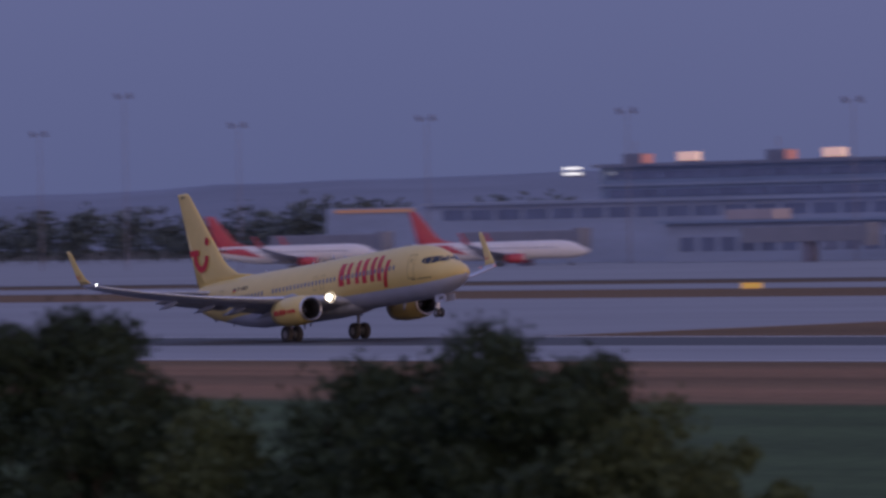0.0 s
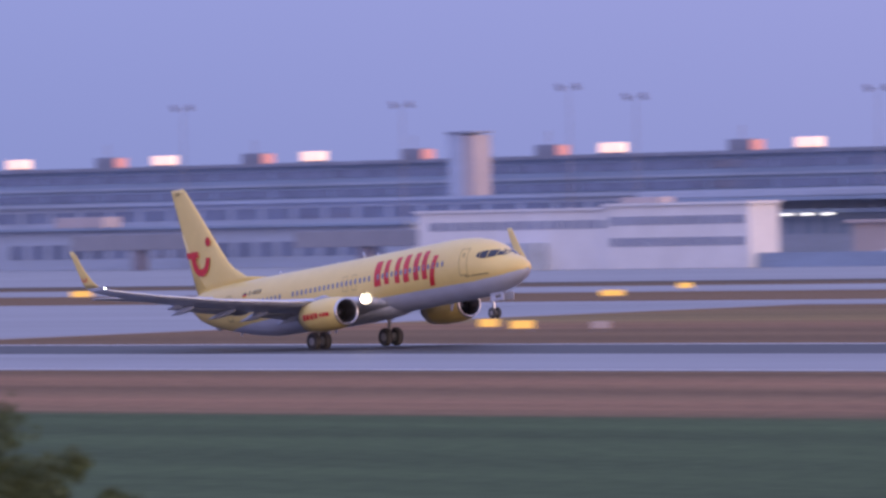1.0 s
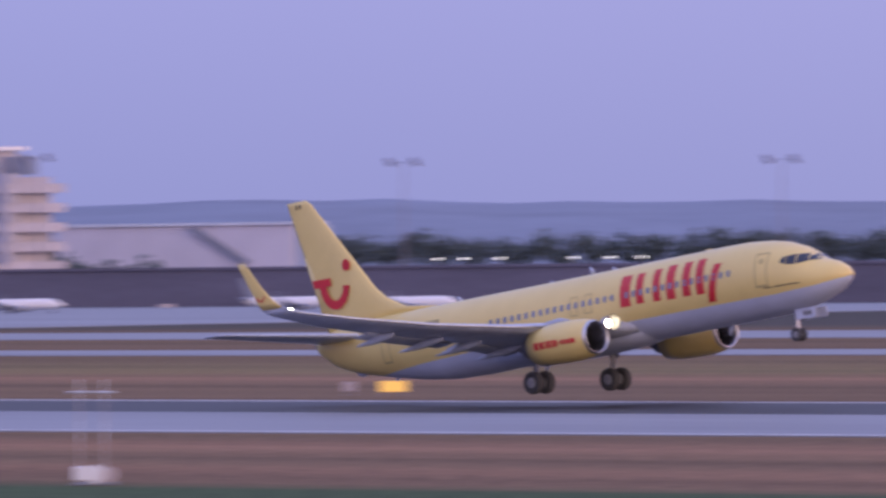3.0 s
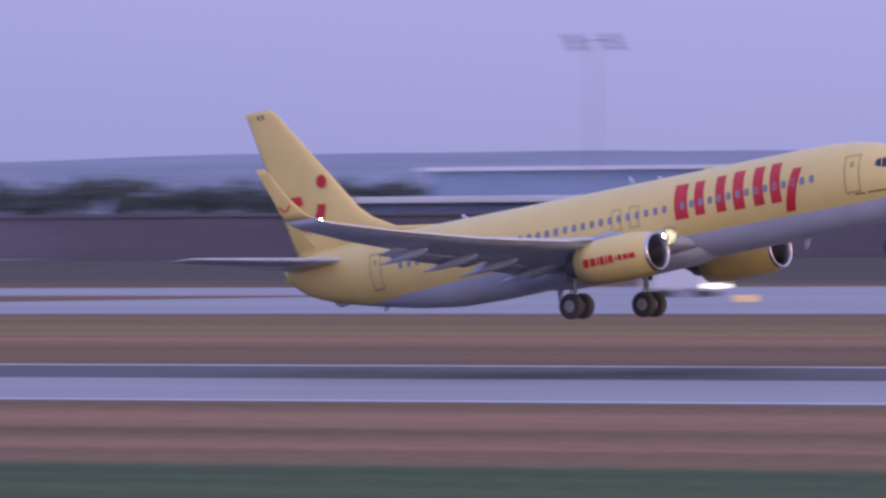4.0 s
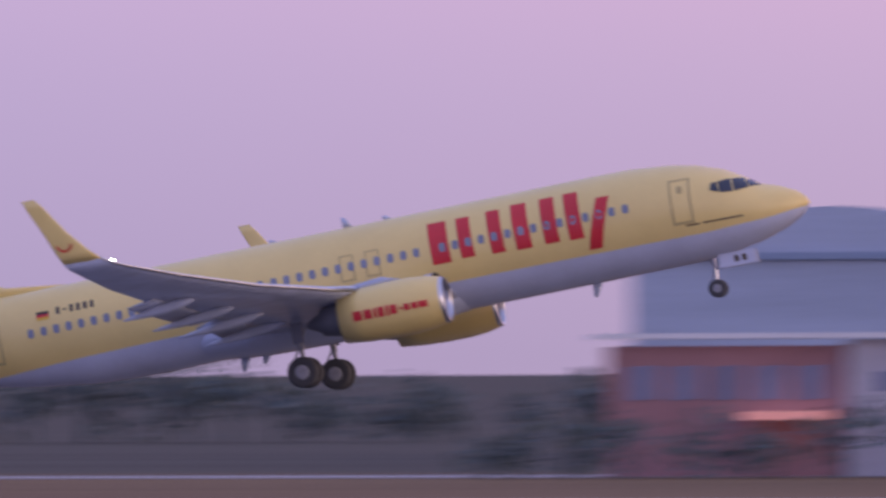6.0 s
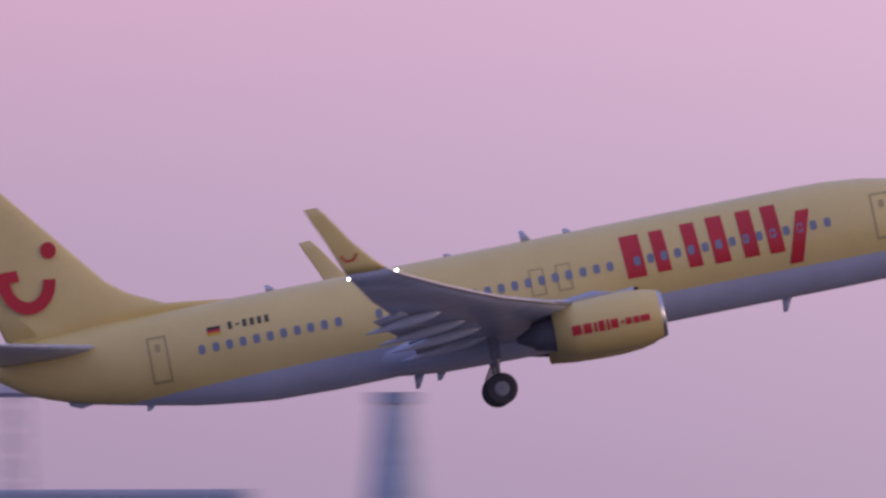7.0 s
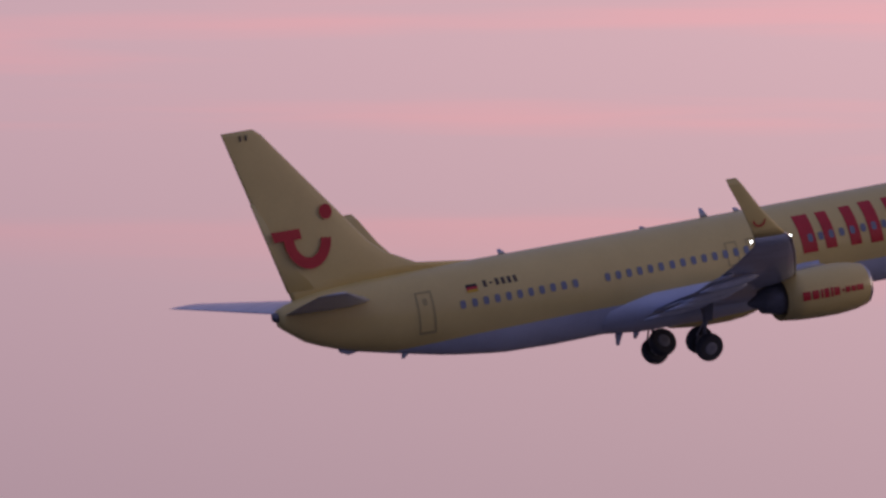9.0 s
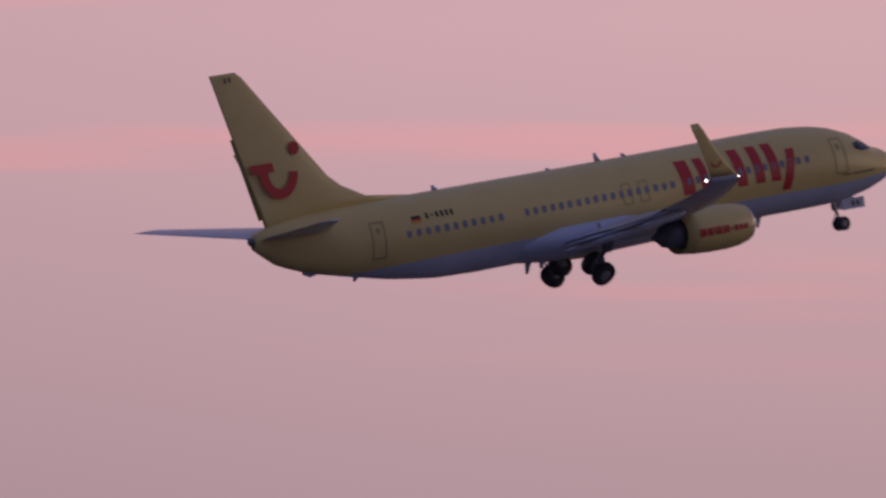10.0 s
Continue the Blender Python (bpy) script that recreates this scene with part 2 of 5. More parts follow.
def ground_material():
    """Mown green and dry brown grass in broad strips along the runway."""
    m = bpy.data.materials.new("airfield_grass")
    m.use_nodes = True
    nt = m.node_tree
    N, L = nt.nodes.new, nt.links.new
    b = nt.nodes["Principled BSDF"]
    b.inputs["Roughness"].default_value = 0.9
    b.inputs["Specular IOR Level"].default_value = 0.1
    co = N("ShaderNodeTexCoord")
    sep = N("ShaderNodeSeparateXYZ")
    L(co.outputs["Object"], sep.inputs[0])
    mp = N("ShaderNodeMapping")
    mp.inputs["Scale"].default_value = (0.006, 0.09, 1)
    L(co.outputs["Object"], mp.inputs[0])
    n1 = N("ShaderNodeTexNoise"); n1.inputs["Detail"].default_value = 8.0; n1.inputs["Scale"].default_value = 1.0
    L(mp.outputs[0], n1.inputs["Vector"])
    n2 = N("ShaderNodeTexNoise"); n2.inputs["Scale"].default_value, n2.inputs["Detail"].default_value = 0.8, 6.0
    L(co.outputs["Object"], n2.inputs["Vector"])
    wob = N("ShaderNodeMath"); wob.operation = "MULTIPLY_ADD"; wob.inputs[1].default_value = 14.0
    L(n1.outputs[0], wob.inputs[0]); L(sep.outputs[1], wob.inputs[2])
    rg = N("ShaderNodeMapRange")
    rg.inputs["From Min"].default_value, rg.inputs["From Max"].default_value = 107.0, 1107.0
    L(wob.outputs[0], rg.inputs["Value"])
    ramp = N("ShaderNodeValToRGB")
    green, brown, red, dry, dull = (0.062, 0.095, 0.040), (0.18, 0.114, 0.064), (0.275, 0.155, 0.09), (0.22, 0.16, 0.072), (0.082, 0.074, 0.062)
    stops = [(100, green), (246, green), (250, brown), (266, red), (278, brown), (300, red), (312, brown), (330, brown), (430, brown),
             (452, red), (475, dry), (540, brown), (600, brown), (690, brown), (745, dull)]
    el = ramp.color_ramp.elements
    while len(el) < len(stops):
        el.new(0.5)
    for e, (y, c) in zip(el, stops):
        e.position = min(max((y - 100) / 1000, 0), 1)
        e.color = (*c, 1)
    L(rg.outputs[0], ramp.inputs[0])
    mx = N("ShaderNodeMixRGB"); mx.blend_type = "MULTIPLY"; mx.inputs[0].default_value = 0.95
    vr = N("ShaderNodeMapRange"); vr.inputs["From Min"].default_value, vr.inputs["From Max"].default_value = 0.3, 0.7
    vr.inputs["To Min"].default_value, vr.inputs["To Max"].default_value = 0.5, 1.45
    av = N("ShaderNodeMath"); av.operation = "ADD"
    hf = N("ShaderNodeMath"); hf.operation = "MULTIPLY"; hf.inputs[1].default_value = 0.5
    L(n1.outputs[0], av.inputs[0]); L(n2.outputs[0], av.inputs[1]); L(av.outputs[0], hf.inputs[0]); L(hf.outputs[0], vr.inputs["Value"])
    L(ramp.outputs[0], mx.inputs[1]); L(vr.outputs[0], mx.inputs[2])
    L(mx.outputs[0], b.inputs["Base Color"])
    return m


M["grass"] = ground_material()

# ---------------------------------------------------------------- mesh helpers
def bm_object(name, bm, material, smooth=False):
    me = bpy.data.meshes.new(name)
    bmesh.ops.recalc_face_normals(bm, faces=bm.faces)
    for f in bm.faces:
        f.smooth = smooth
    bm.to_mesh(me)
    bm.free()
    me.materials.append(material)
    return me


def part(name, bm, material, parent, label="", smooth=False, m=None):
    ob = new(name, bm_object(name, bm, material, smooth))
    ob.parent = parent
    if m is not None:
        ob.matrix_basis = m
    if label:
        ob["label"] = label
    return ob


def thing(name, label, category, m=None, group="", kind=""):
    ob = new(name)
    ob.empty_display_size = 0.5
    if m is not None:
        ob.matrix_basis = m
    return tagged(ob, label, category, group, kind)


def mesh_thing(name, bm, material, label, category, kind="", smooth=False, m=None, group=""):
    ob = new(name, bm_object(name, bm, material, smooth))
    if m is not None:
        ob.matrix_basis = m
    return tagged(ob, label, category, group, kind)


def add_box(bm, x0, x1, y0, y1, z0, z1, bevel=0.0):
    vs = [bm.verts.new((x, y, z)) for x in (x0, x1) for y in (y0, y1) for z in (z0, z1)]
    fs = []
    for a, b, c, d in ((0, 1, 3, 2), (4, 6, 7, 5), (0, 4, 5, 1), (2, 3, 7, 6), (0, 2, 6, 4), (1, 5, 7, 3)):
        fs.append(bm.faces.new((vs[a], vs[b], vs[c], vs[d])))
    if bevel:
        es = {e for f in fs for e in f.edges}
        bmesh.ops.bevel(bm, geom=list(es), offset=bevel, segments=2, affect="EDGES", profile=0.5)
    return fs


def box(x0, x1, y0, y1, z0, z1, bevel=0.0):
    bm = bmesh.new()
    add_box(bm, x0, x1, y0, y1, z0, z1, bevel)
    return bm


def add_rings(bm, rings, caps=True):
    rows = [[bm.verts.new(p) for p in r] for r in rings]
    n = len(rows[0])
    for a, b in zip(rows, rows[1:]):
        for i in range(n):
            bm.faces.new((a[i], a[(i + 1) % n], b[(i + 1) % n], b[i]))
    if caps:
        bm.faces.new(rows[0])
        bm.faces.new(rows[-1][::-1])
    return rows


def ring(c, axis_u, axis_v, ru, rv, n=16):
    c, u, v = Vector(c), Vector(axis_u), Vector(axis_v)
    return [c + u * ru * math.cos(2 * math.pi * i / n) + v * rv * math.sin(2 * math.pi * i / n) for i in range(n)]


def add_tube(bm, a, b, ra, rb, n=8):
    a, b = Vector(a), Vector(b)
    w = (b - a).normalized()
    u = w.orthogonal().normalized()
    v = w.cross(u)
    add_rings(bm, [ring(a, u, v, ra, ra, n), ring(b, u, v, rb, rb, n)])


def tube(a, b, ra, rb=None, n=8):
    bm = bmesh.new()
    add_tube(bm, a, b, ra, ra if rb is None else rb, n)
    return bm


def interp(x, table):
    xs = [p[0] for p in table]
    if x >= xs[0]:
        return table[0][1]
    for (xa, va), (xb, vb) in zip(table, table[1:]):
        if x >= xb:
            k = (x - xa) / (xb - xa)
            return va + (vb - va) * k
    return table[-1][1]


# ---------------------------------------------------------------- airliner: nose at x = 0, tail towards -x, starboard at -y
TOP = [(0, -0.5), (-0.12, -0.25), (-0.4, 0.0), (-1.0, 0.30), (-1.7, 0.52), (-2.3, 0.92), (-3.0, 1.32), (-4.0, 1.66), (-5.0, 1.85), (-6.5, 1.98),
       (-8.0, 1.99), (-20.0, 1.87), (-31.0, 1.82), (-34.0, 1.78), (-36.0, 1.62), (-37.3, 1.38), (-37.85, 1.15)]
BOT = [(0, -0.5), (-0.12, -0.74), (-0.4, -0.98), (-1.0, -1.30), (-2.0, -1.62), (-3.0, -1.82), (-4.5, -1.97), (-6.0, -2.0), (-20.0, -2.12), (-25.5, -2.23), (-28.0, -2.18),
       (-30.5, -1.88), (-33.0, -1.40), (-35.0, -0.98), (-36.6, -0.45), (-37.4, 0.1), (-37.85, 0.45)]
WID = [(0, 0.02), (-0.12, 0.28), (-0.4, 0.58), (-1.0, 0.95), (-2.0, 1.34), (-3.0, 1.58), (-4.0, 1.73), (-5.0, 1.82), (-6.5, 1.88), (-25.0, 1.88),
       (-28.0, 1.76), (-31.0, 1.48), (-34.0, 1.02), (-36.5, 0.58), (-37.85, 0.24)]
SPLIT = [(0, -0.62), (-1.5, -0.86), (-4.0, -1.0), (-10.0, -1.0), (-25.0, -1.05), (-29.0, -1.15), (-33.5, -1.35)]


def section(x):
    zt, zb, w = interp(x, TOP), interp(x, BOT), interp(x, WID)
    return (zt + zb) / 2, max(0.02, (zt - zb) / 2), w


def skin(x, z, off=0.0):
    """Half-width of the hull at station x and height z."""
    zc, h, w = section(x)
    k = max(-1, min(1, (z - zc) / h))
    return w * math.sqrt(max(0, 1 - k * k)) + off


def stations():
    xs = [0, -0.03, -0.12, -0.25, -0.4, -0.7, -1.0, -1.35, -1.7, -2.0, -2.3, -2.65, -3.0, -3.5, -4.0, -4.5, -5.0, -5.7, -6.5, -8.0]
    xs += [-8.0 - 1.5 * i for i in range(1, 11)] + [-24.0 - 0.75 * i for i in range(1, 19)] + [-37.6, -37.85]
    return xs


def hull_upper(bm, n=28):
    rows = []
    for x in stations():
        zc, h, w = section(x)
        s = max(-0.98, min(0.9, (interp(x, SPLIT) - zc) / h))
        a0 = math.asin(s)
        rows.append([bm.verts.new((x, -w * math.cos(a0 + (math.pi - 2 * a0) * i / n), zc + h * math.sin(a0 + (math.pi - 2 * a0) * i / n)))
                     for i in range(n + 1)])
    for a, b in zip(rows, rows[1:]):
        for i in range(n):
            bm.faces.new((a[i], a[i + 1], b[i + 1], b[i]))
    bm.faces.new(rows[-1])
    # close the slit under the tail
    for a, b in zip(rows, rows[1:]):
        if a[0].co.x < -33.0:
            bm.faces.new((a[n], a[0], b[0], b[n]))


def hull_lower(bm, n=14):
    rows = []
    for x in stations():
        zc, h, w = section(x)
        s = max(-0.98, min(0.9, (interp(x, SPLIT) - zc) / h))
        a0 = math.asin(s)
        rows.append([bm.verts.new((x, -w * math.cos(a0 + (-math.pi - 2 * a0) * i / n), zc + h * math.sin(a0 + (-math.pi - 2 * a0) * i / n)))
                     for i in range(n + 1)])
    for a, b in zip(rows, rows[1:]):
        if a[0].co.x > -34.0:
            for i in range(n):
                bm.faces.new((a[i], b[i], b[i + 1], a[i + 1]))


def foil(bm, secs, n=12):
    """Lofts a lifting surface through sections (leading point, trailing point, thickness, normal)."""
    rings = []
    for le, te, th, nv in secs:
        le, te, nv = Vector(le), Vector(te), Vector(nv).normalized()
        pts = []
        for i in range(n):
            a = 2 * math.pi * i / n
            s = (1 - math.cos(a)) / 2
            y = 2.97 * math.sqrt(s) - 1.26 * s - 3.52 * s * s + 2.84 * s ** 3 - 1.02 * s ** 4
            pts.append(le.lerp(te, s) + nv * th * y * (0.5 if math.sin(a) >= 0 else -0.42))
        rings.append(pts)
    add_rings(bm, rings)


def decal(bm, quads_xz, side=-1, off=0.014, cut=0.35):
    """Lays outlines given in (x, z) on the hull, cut fine enough to follow its curve."""
    for poly in quads_xz:
        (xa, za), (xb, zb), (xc, zc), (xd, zd) = poly
        nu = max(1, int(max(abs(xb - xa), abs(xc - xd)) / cut))
        nv = max(1, int(max(abs(zd - za), abs(zc - zb)) / 0.12))
        g = []
        for j in range(nv + 1):
            v = j / nv
            row = []
            for i in range(nu + 1):
                u = i / nu
                x = (xa * (1 - u) + xb * u) * (1 - v) + (xd * (1 - u) + xc * u) * v
                z = (za * (1 - u) + zb * u) * (1 - v) + (zd * (1 - u) + zc * u) * v
                row.append(bm.verts.new((x, side * skin(x, z, off), z)))
            g.append(row)
        for j in range(nv):
            for i in range(nu):
                bm.faces.new((g[j][i], g[j][i + 1], g[j + 1][i + 1], g[j + 1][i]))


def rect(x, z, w, h, lean=0.0):
    """A rectangle on the hull round (x, z); lean shifts its top forwards."""
    return ((x - w / 2 - lean / 2, z - h / 2), (x + w / 2 - lean / 2, z - h / 2), (x + w / 2 + lean / 2, z + h / 2), (x - w / 2 + lean / 2, z + h / 2))


def rounded(x, z, w, h, n=10):
    return [(x + w / 2 * math.copysign(abs(math.cos(a)) ** 0.6, math.cos(a)), z + h / 2 * math.copysign(abs(math.sin(a)) ** 0.6, math.sin(a)))
            for a in (2 * math.pi * i / n for i in range(n))]


def decal_poly(bm, pts, side=-1, off=0.02):
    bm.faces.new([bm.verts.new((x, side * skin(x, z, off), z)) for x, z in pts])


def frame_lines(bm, x, z, w, h, t=0.06, side=-1):
    decal(bm, [rect(x, z + h / 2, w + t, t), rect(x, z - h / 2, w + t, t), rect(x - w / 2, z, t, h), rect(x + w / 2, z, t, h)], side, 0.016)


def fin_point(x, z, side, off=0.03):
    """Point on the fin's flank."""
    k = max(0.0, min(1.0, (z - 1.6) / 7.0))
    return (x, side * (0.24 * (1 - k) + 0.09 * k + off), z)


def wing_sections(s):
    """From root to winglet tip; s = -1 starboard, 1 port."""
    n = (0, -s * 0.12, 1)
    return [((-13.4, s * 1.2, -1.32), (-21.6, s * 1.2, -1.75), 1.15, n), ((-14.85, s * 2.4, -1.08), (-21.75, s * 2.4, -1.42), 0.98, n),
            ((-16.4, s * 4.9, -0.85), (-21.95, s * 4.9, -1.05), 0.72, n), ((-17.3, s * 6.6, -0.70), (-22.2, s * 6.6, -0.86), 0.58, n),
            ((-19.2, s * 10.2, -0.24), (-23.0, s * 10.2, -0.34), 0.40, n), ((-21.2, s * 14.0, 0.46), (-23.9, s * 14.0, 0.40), 0.27, n),
            ((-22.6, s * 16.5, 1.04), (-24.4, s * 16.5, 1.02), 0.18, n), ((-22.86, s * 16.92, 1.18), (-24.54, s * 16.92, 1.18), 0.16, (0, -s * 0.3, 1)),
            ((-23.22, s * 17.16, 1.40), (-24.66, s * 17.16, 1.40), 0.13, (0, -s * 0.75, 0.7))]


def winglet_sections(s):
    return [((-23.22, s * 17.16, 1.40), (-24.66, s * 17.16, 1.40), 0.13, (0, -s * 0.75, 0.7)),
            ((-23.6, s * 17.3, 1.76), (-24.82, s * 17.3, 1.76), 0.11, (0, -s, 0.25)),
            ((-24.28, s * 17.4, 2.55), (-25.12, s * 17.4, 2.55), 0.08, (0, -s, 0.1)),
            ((-24.98, s * 17.48, 3.6), (-25.6, s * 17.48, 3.6), 0.05, (0, -s, 0.1)),
            ((-25.25, s * 17.52, 3.92), (-25.72, s * 17.52, 3.92), 0.03, (0, -s, 0.1))]


def wheel(parent, name, x, y, z, r, w):
    bm = bmesh.new()
    prof = [(0.46, 0.40), (0.80, 0.5), (0.94, 0.44), (1.0, 0.25), (1.0, -0.25), (0.94, -0.44), (0.80, -0.5), (0.46, -0.40)]
    add_rings(bm, [ring((x, y + b * w, z), (1, 0, 0), (0, 0, 1), a * r, a * r, 24) for a, b in prof])
    tyre = part(name, bm, M["rubber"], parent, smooth=True)
    bm = bmesh.new()
    add_rings(bm, [ring((x, y + b * w, z), (1, 0, 0), (0, 0, 1), a * r, a * r, 20)
                   for a, b in ((0.02, 0.46), (0.25, 0.47), (0.42, 0.46), (0.47, 0.42), (0.47, -0.42), (0.42, -0.46), (0.25, -0.47), (0.02, -0.46))])
    part("hub", bm, M["hub"], tyre, "pale metal wheel hub", smooth=True)
    return tyre


def engine(parent, s, livery, detail=True):
    cy, cz = s * 4.88, -1.78
    bm = bmesh.new()
    prof = [(-13.47, 0.915), (-13.95, 1.03), (-14.65, 1.10), (-15.6, 1.10), (-16.5, 1.06), (-17.4, 0.96), (-17.42, 0.88), (-16.6, 0.74)]
    add_rings(bm, [ring((x, cy, cz), (0, 1, 0), (0, 0, 1), r * 1.02, r * 0.97, 32) for x, r in prof], caps=False)
    cowl = part("engine_cowl", bm, livery, parent, "", True)
    bm = bmesh.new()
    lip = [(-13.48, 0.918), (-13.4, 0.89), (-13.34, 0.86), (-13.32, 0.82), (-13.4, 0.77), (-13.75, 0.745), (-14.3, 0.74), (-14.6, 0.75)]
    add_rings(bm, [ring((x, cy, cz), (0, 1, 0), (0, 0, 1), r * 1.02, r * 0.97, 32) for x, r in lip], caps=False)
    part("intake_lip", bm, M["steel"], cowl, "polished metal intake lip", True)
    bm = bmesh.new()
    add_rings(bm, [ring((x, cy, cz), (0, 1, 0), (0, 0, 1), r, r, 24) for x, r in ((-14.55, 0.76), (-14.6, 0.3), (-14.3, 0.2), (-14.1, 0.03))])
    for i in range(24):
        a = 2 * math.pi * i / 24
        u = Vector((0, math.cos(a), math.sin(a)))
        v = Vector((0, -math.sin(a), math.cos(a)))
        c = Vector((-14.5, cy, cz))
        bm.faces.new([bm.verts.new(p) for p in (c + u * 0.22, c + u * 0.73 + v * 0.02, c + u * 0.73 + v * 0.12 - Vector((0.12, 0, 0)), c + u * 0.22 + v * 0.05 - Vector((0.08, 0, 0)))])
    part("fan", bm, M["fan"], cowl, "dark metal fan and spinner", True)
    bm = bmesh.new()
    add_rings(bm, [ring((x, cy, cz), (0, 1, 0), (0, 0, 1), r, r, 24) for x, r in ((-16.6, 0.72), (-17.4, 0.66), (-18.2, 0.5), (-18.22, 0.4), (-18.8, 0.1))])
    part("exhaust_core", bm, M["dark"], cowl, "dark metal exhaust core", True)
    bm = bmesh.new()
    foil(bm, [((-14.9, cy, -0.72), (-19.6, cy, -1.05), 0.42, (0, 1, 0)), ((-15.7, cy, -0.5), (-20.0, cy, -0.95), 0.36, (0, 1, 0))])
    part("pylon", bm, M["flap"], cowl, "grey engine pylon", True)
    return cowl


def airliner(name, label, upper, lower, tail, full=True):
    """A twin-engined narrow-body airliner with blended winglets."""
    root = thing(name, label, "airplane")
    bm = bmesh.new(); hull_upper(bm)
    fus = part("fuselage", bm, upper, root, "", True)
    bm = bmesh.new(); hull_lower(bm)
    part("belly", bm, lower, root, "pale grey painted belly", True)
    bm = bmesh.new()
    add_rings(bm, [[Vector((x, wy * math.cos(a), -1.25 + hz * math.sin(a))) for a in (2 * math.pi * i / 24 for i in range(24))]
                   for x, wy, hz in ((-12.6, 0.6, 0.5), (-13.6, 1.3, 0.85), (-15.0, 1.8, 1.02), (-18.0, 2.05, 1.12), (-21.5, 2.0, 1.1), (-23.5, 1.6, 0.9), (-25.2, 0.8, 0.5))])
    part("belly_fairing", bm, lower, root, "pale grey wing-root fairing", True)
    # tail fin with its long dorsal fillet
    bm = bmesh.new()
    foil(bm, [((-28.2, 0, 1.76), (-37.0, 0, 1.0), 0.34, (0, 1, 0)), ((-31.2, 0, 2.12), (-37.25, 0, 2.12), 0.42, (0, 1, 0)),
              ((-32.5, 0, 2.75), (-37.45, 0, 2.75), 0.44, (0, 1, 0)), ((-33.2, 0, 3.3), (-37.6, 0, 3.3), 0.42, (0, 1, 0)),
              ((-37.3, 0, 8.35), (-39.05, 0, 8.45), 0.17, (0, 1, 0)), ((-37.65, 0, 8.62), (-39.1, 0, 8.62), 0.12, (0, 1, 0))], 16)
    part("tail_fin", bm, tail, root, "", True)
    bm = bmesh.new()
    foil(bm, [((-35.75, 0, 1.75), (-37.22, 0, 1.75), 0.17, (0, 1, 0)), ((-37.2, 0, 5.6), (-38.28, 0, 5.6), 0.1, (0, 1, 0))], 12)
    part("rudder", bm, tail, root, "hinged rudder on the tail fin", True)
    for s in (-1, 1):
        bm = bmesh.new()
        foil(bm, [((-33.6, s * 0.3, 0.85), (-37.6, s * 0.3, 0.9), 0.42, (0, 0, 1)), ((-34.0, s * 0.9, 0.98), (-37.7, s * 0.9, 1.0), 0.36, (0, 0, 1)),
                  ((-37.85, s * 6.9, 1.66), (-39.25, s * 6.9, 1.66), 0.12, (0, 0, 1)), ((-38.25, s * 7.15, 1.69), (-39.35, s * 7.15, 1.69), 0.06, (0, 0, 1))])
        part("stabiliser", bm, M["wing"], root, "grey metal horizontal stabiliser", True)
        bm = bmesh.new(); foil(bm, wing_sections(s), 16)
        wing = part("wing", bm, M["wing"], root, "grey metal wing with lowered flaps", True)
        bm = bmesh.new(); foil(bm, winglet_sections(s), 14)
        part("winglet", bm, tail, wing, "", True)
        # bright leading edge
        bm = bmesh.new()
        rr = []
        for le, te, th, n in wing_sections(s)[2:]:
            c = Vector(le)
            rr.append(ring(c + Vector((-0.05, 0, 0.0)), (1, 0, 0), (0, 0, 1), 0.075, 0.05 + 0.05 * th, 8))
        add_rings(bm, rr)
        part("slat", bm, M["steel"], wing, "bare metal leading edge", True)
        # flaps
        for ya, yb, drop in ((2.3, 6.2, 0.10), (6.7, 11.6, 0.07)):
            bm = bmesh.new()

            def at(y):
                t = [(a[1][1] * s, a[1]) for a in wing_sections(s)]
                for (u0, p0), (u1, p1) in zip(t, t[1:]):
                    if u0 <= y <= u1:
                        return Vector(p0).lerp(Vector(p1), (y - u0) / (u1 - u0))
                return Vector(t[-1][1])
            secs = []
            for y in (ya, (ya + yb) / 2, yb):
                te = at(y)
                secs.append((te + Vector((0.55, 0, -0.06)), te + Vector((-0.62, 0, -drop - 0.14)), 0.15, (0.2, 0, 1)))
            foil(bm, secs)
            part("flap", bm, M["flap"], wing, "grey extended trailing flap", True)
        # flap track fairings
        for y, ln in ((3.7, 3.3), (6.3, 3.4), (8.5, 3.2), (11.1, 2.8)):
            te = None
            for (a, b) in zip(wing_sections(s), wing_sections(s)[1:]):
                if abs(a[1][1]) <= y <= abs(b[1][1]):
                    te = Vector(a[1]).lerp(Vector(b[1]), (y - abs(a[1][1])) / (abs(b[1][1]) - abs(a[1][1])))
            bm = bmesh.new()
            add_rings(bm, [ring(te + Vector((ln * (0.62 - k), 0, -0.20 - 0.30 * k)), (0, 1, 0), (0, 0, 1), 0.02 + 0.13 * math.sin(math.pi * k ** 0.7), 0.02 + 0.19 * math.sin(math.pi * k ** 0.7), 10)
                           for k in (0.0, 0.1, 0.25, 0.45, 0.65, 0.85, 1.0)])
            part("flap_fairing", bm, M["flap"], wing, "grey canoe-shaped flap fairing", True)
        engine(root, s, upper if full else tail)
    return root


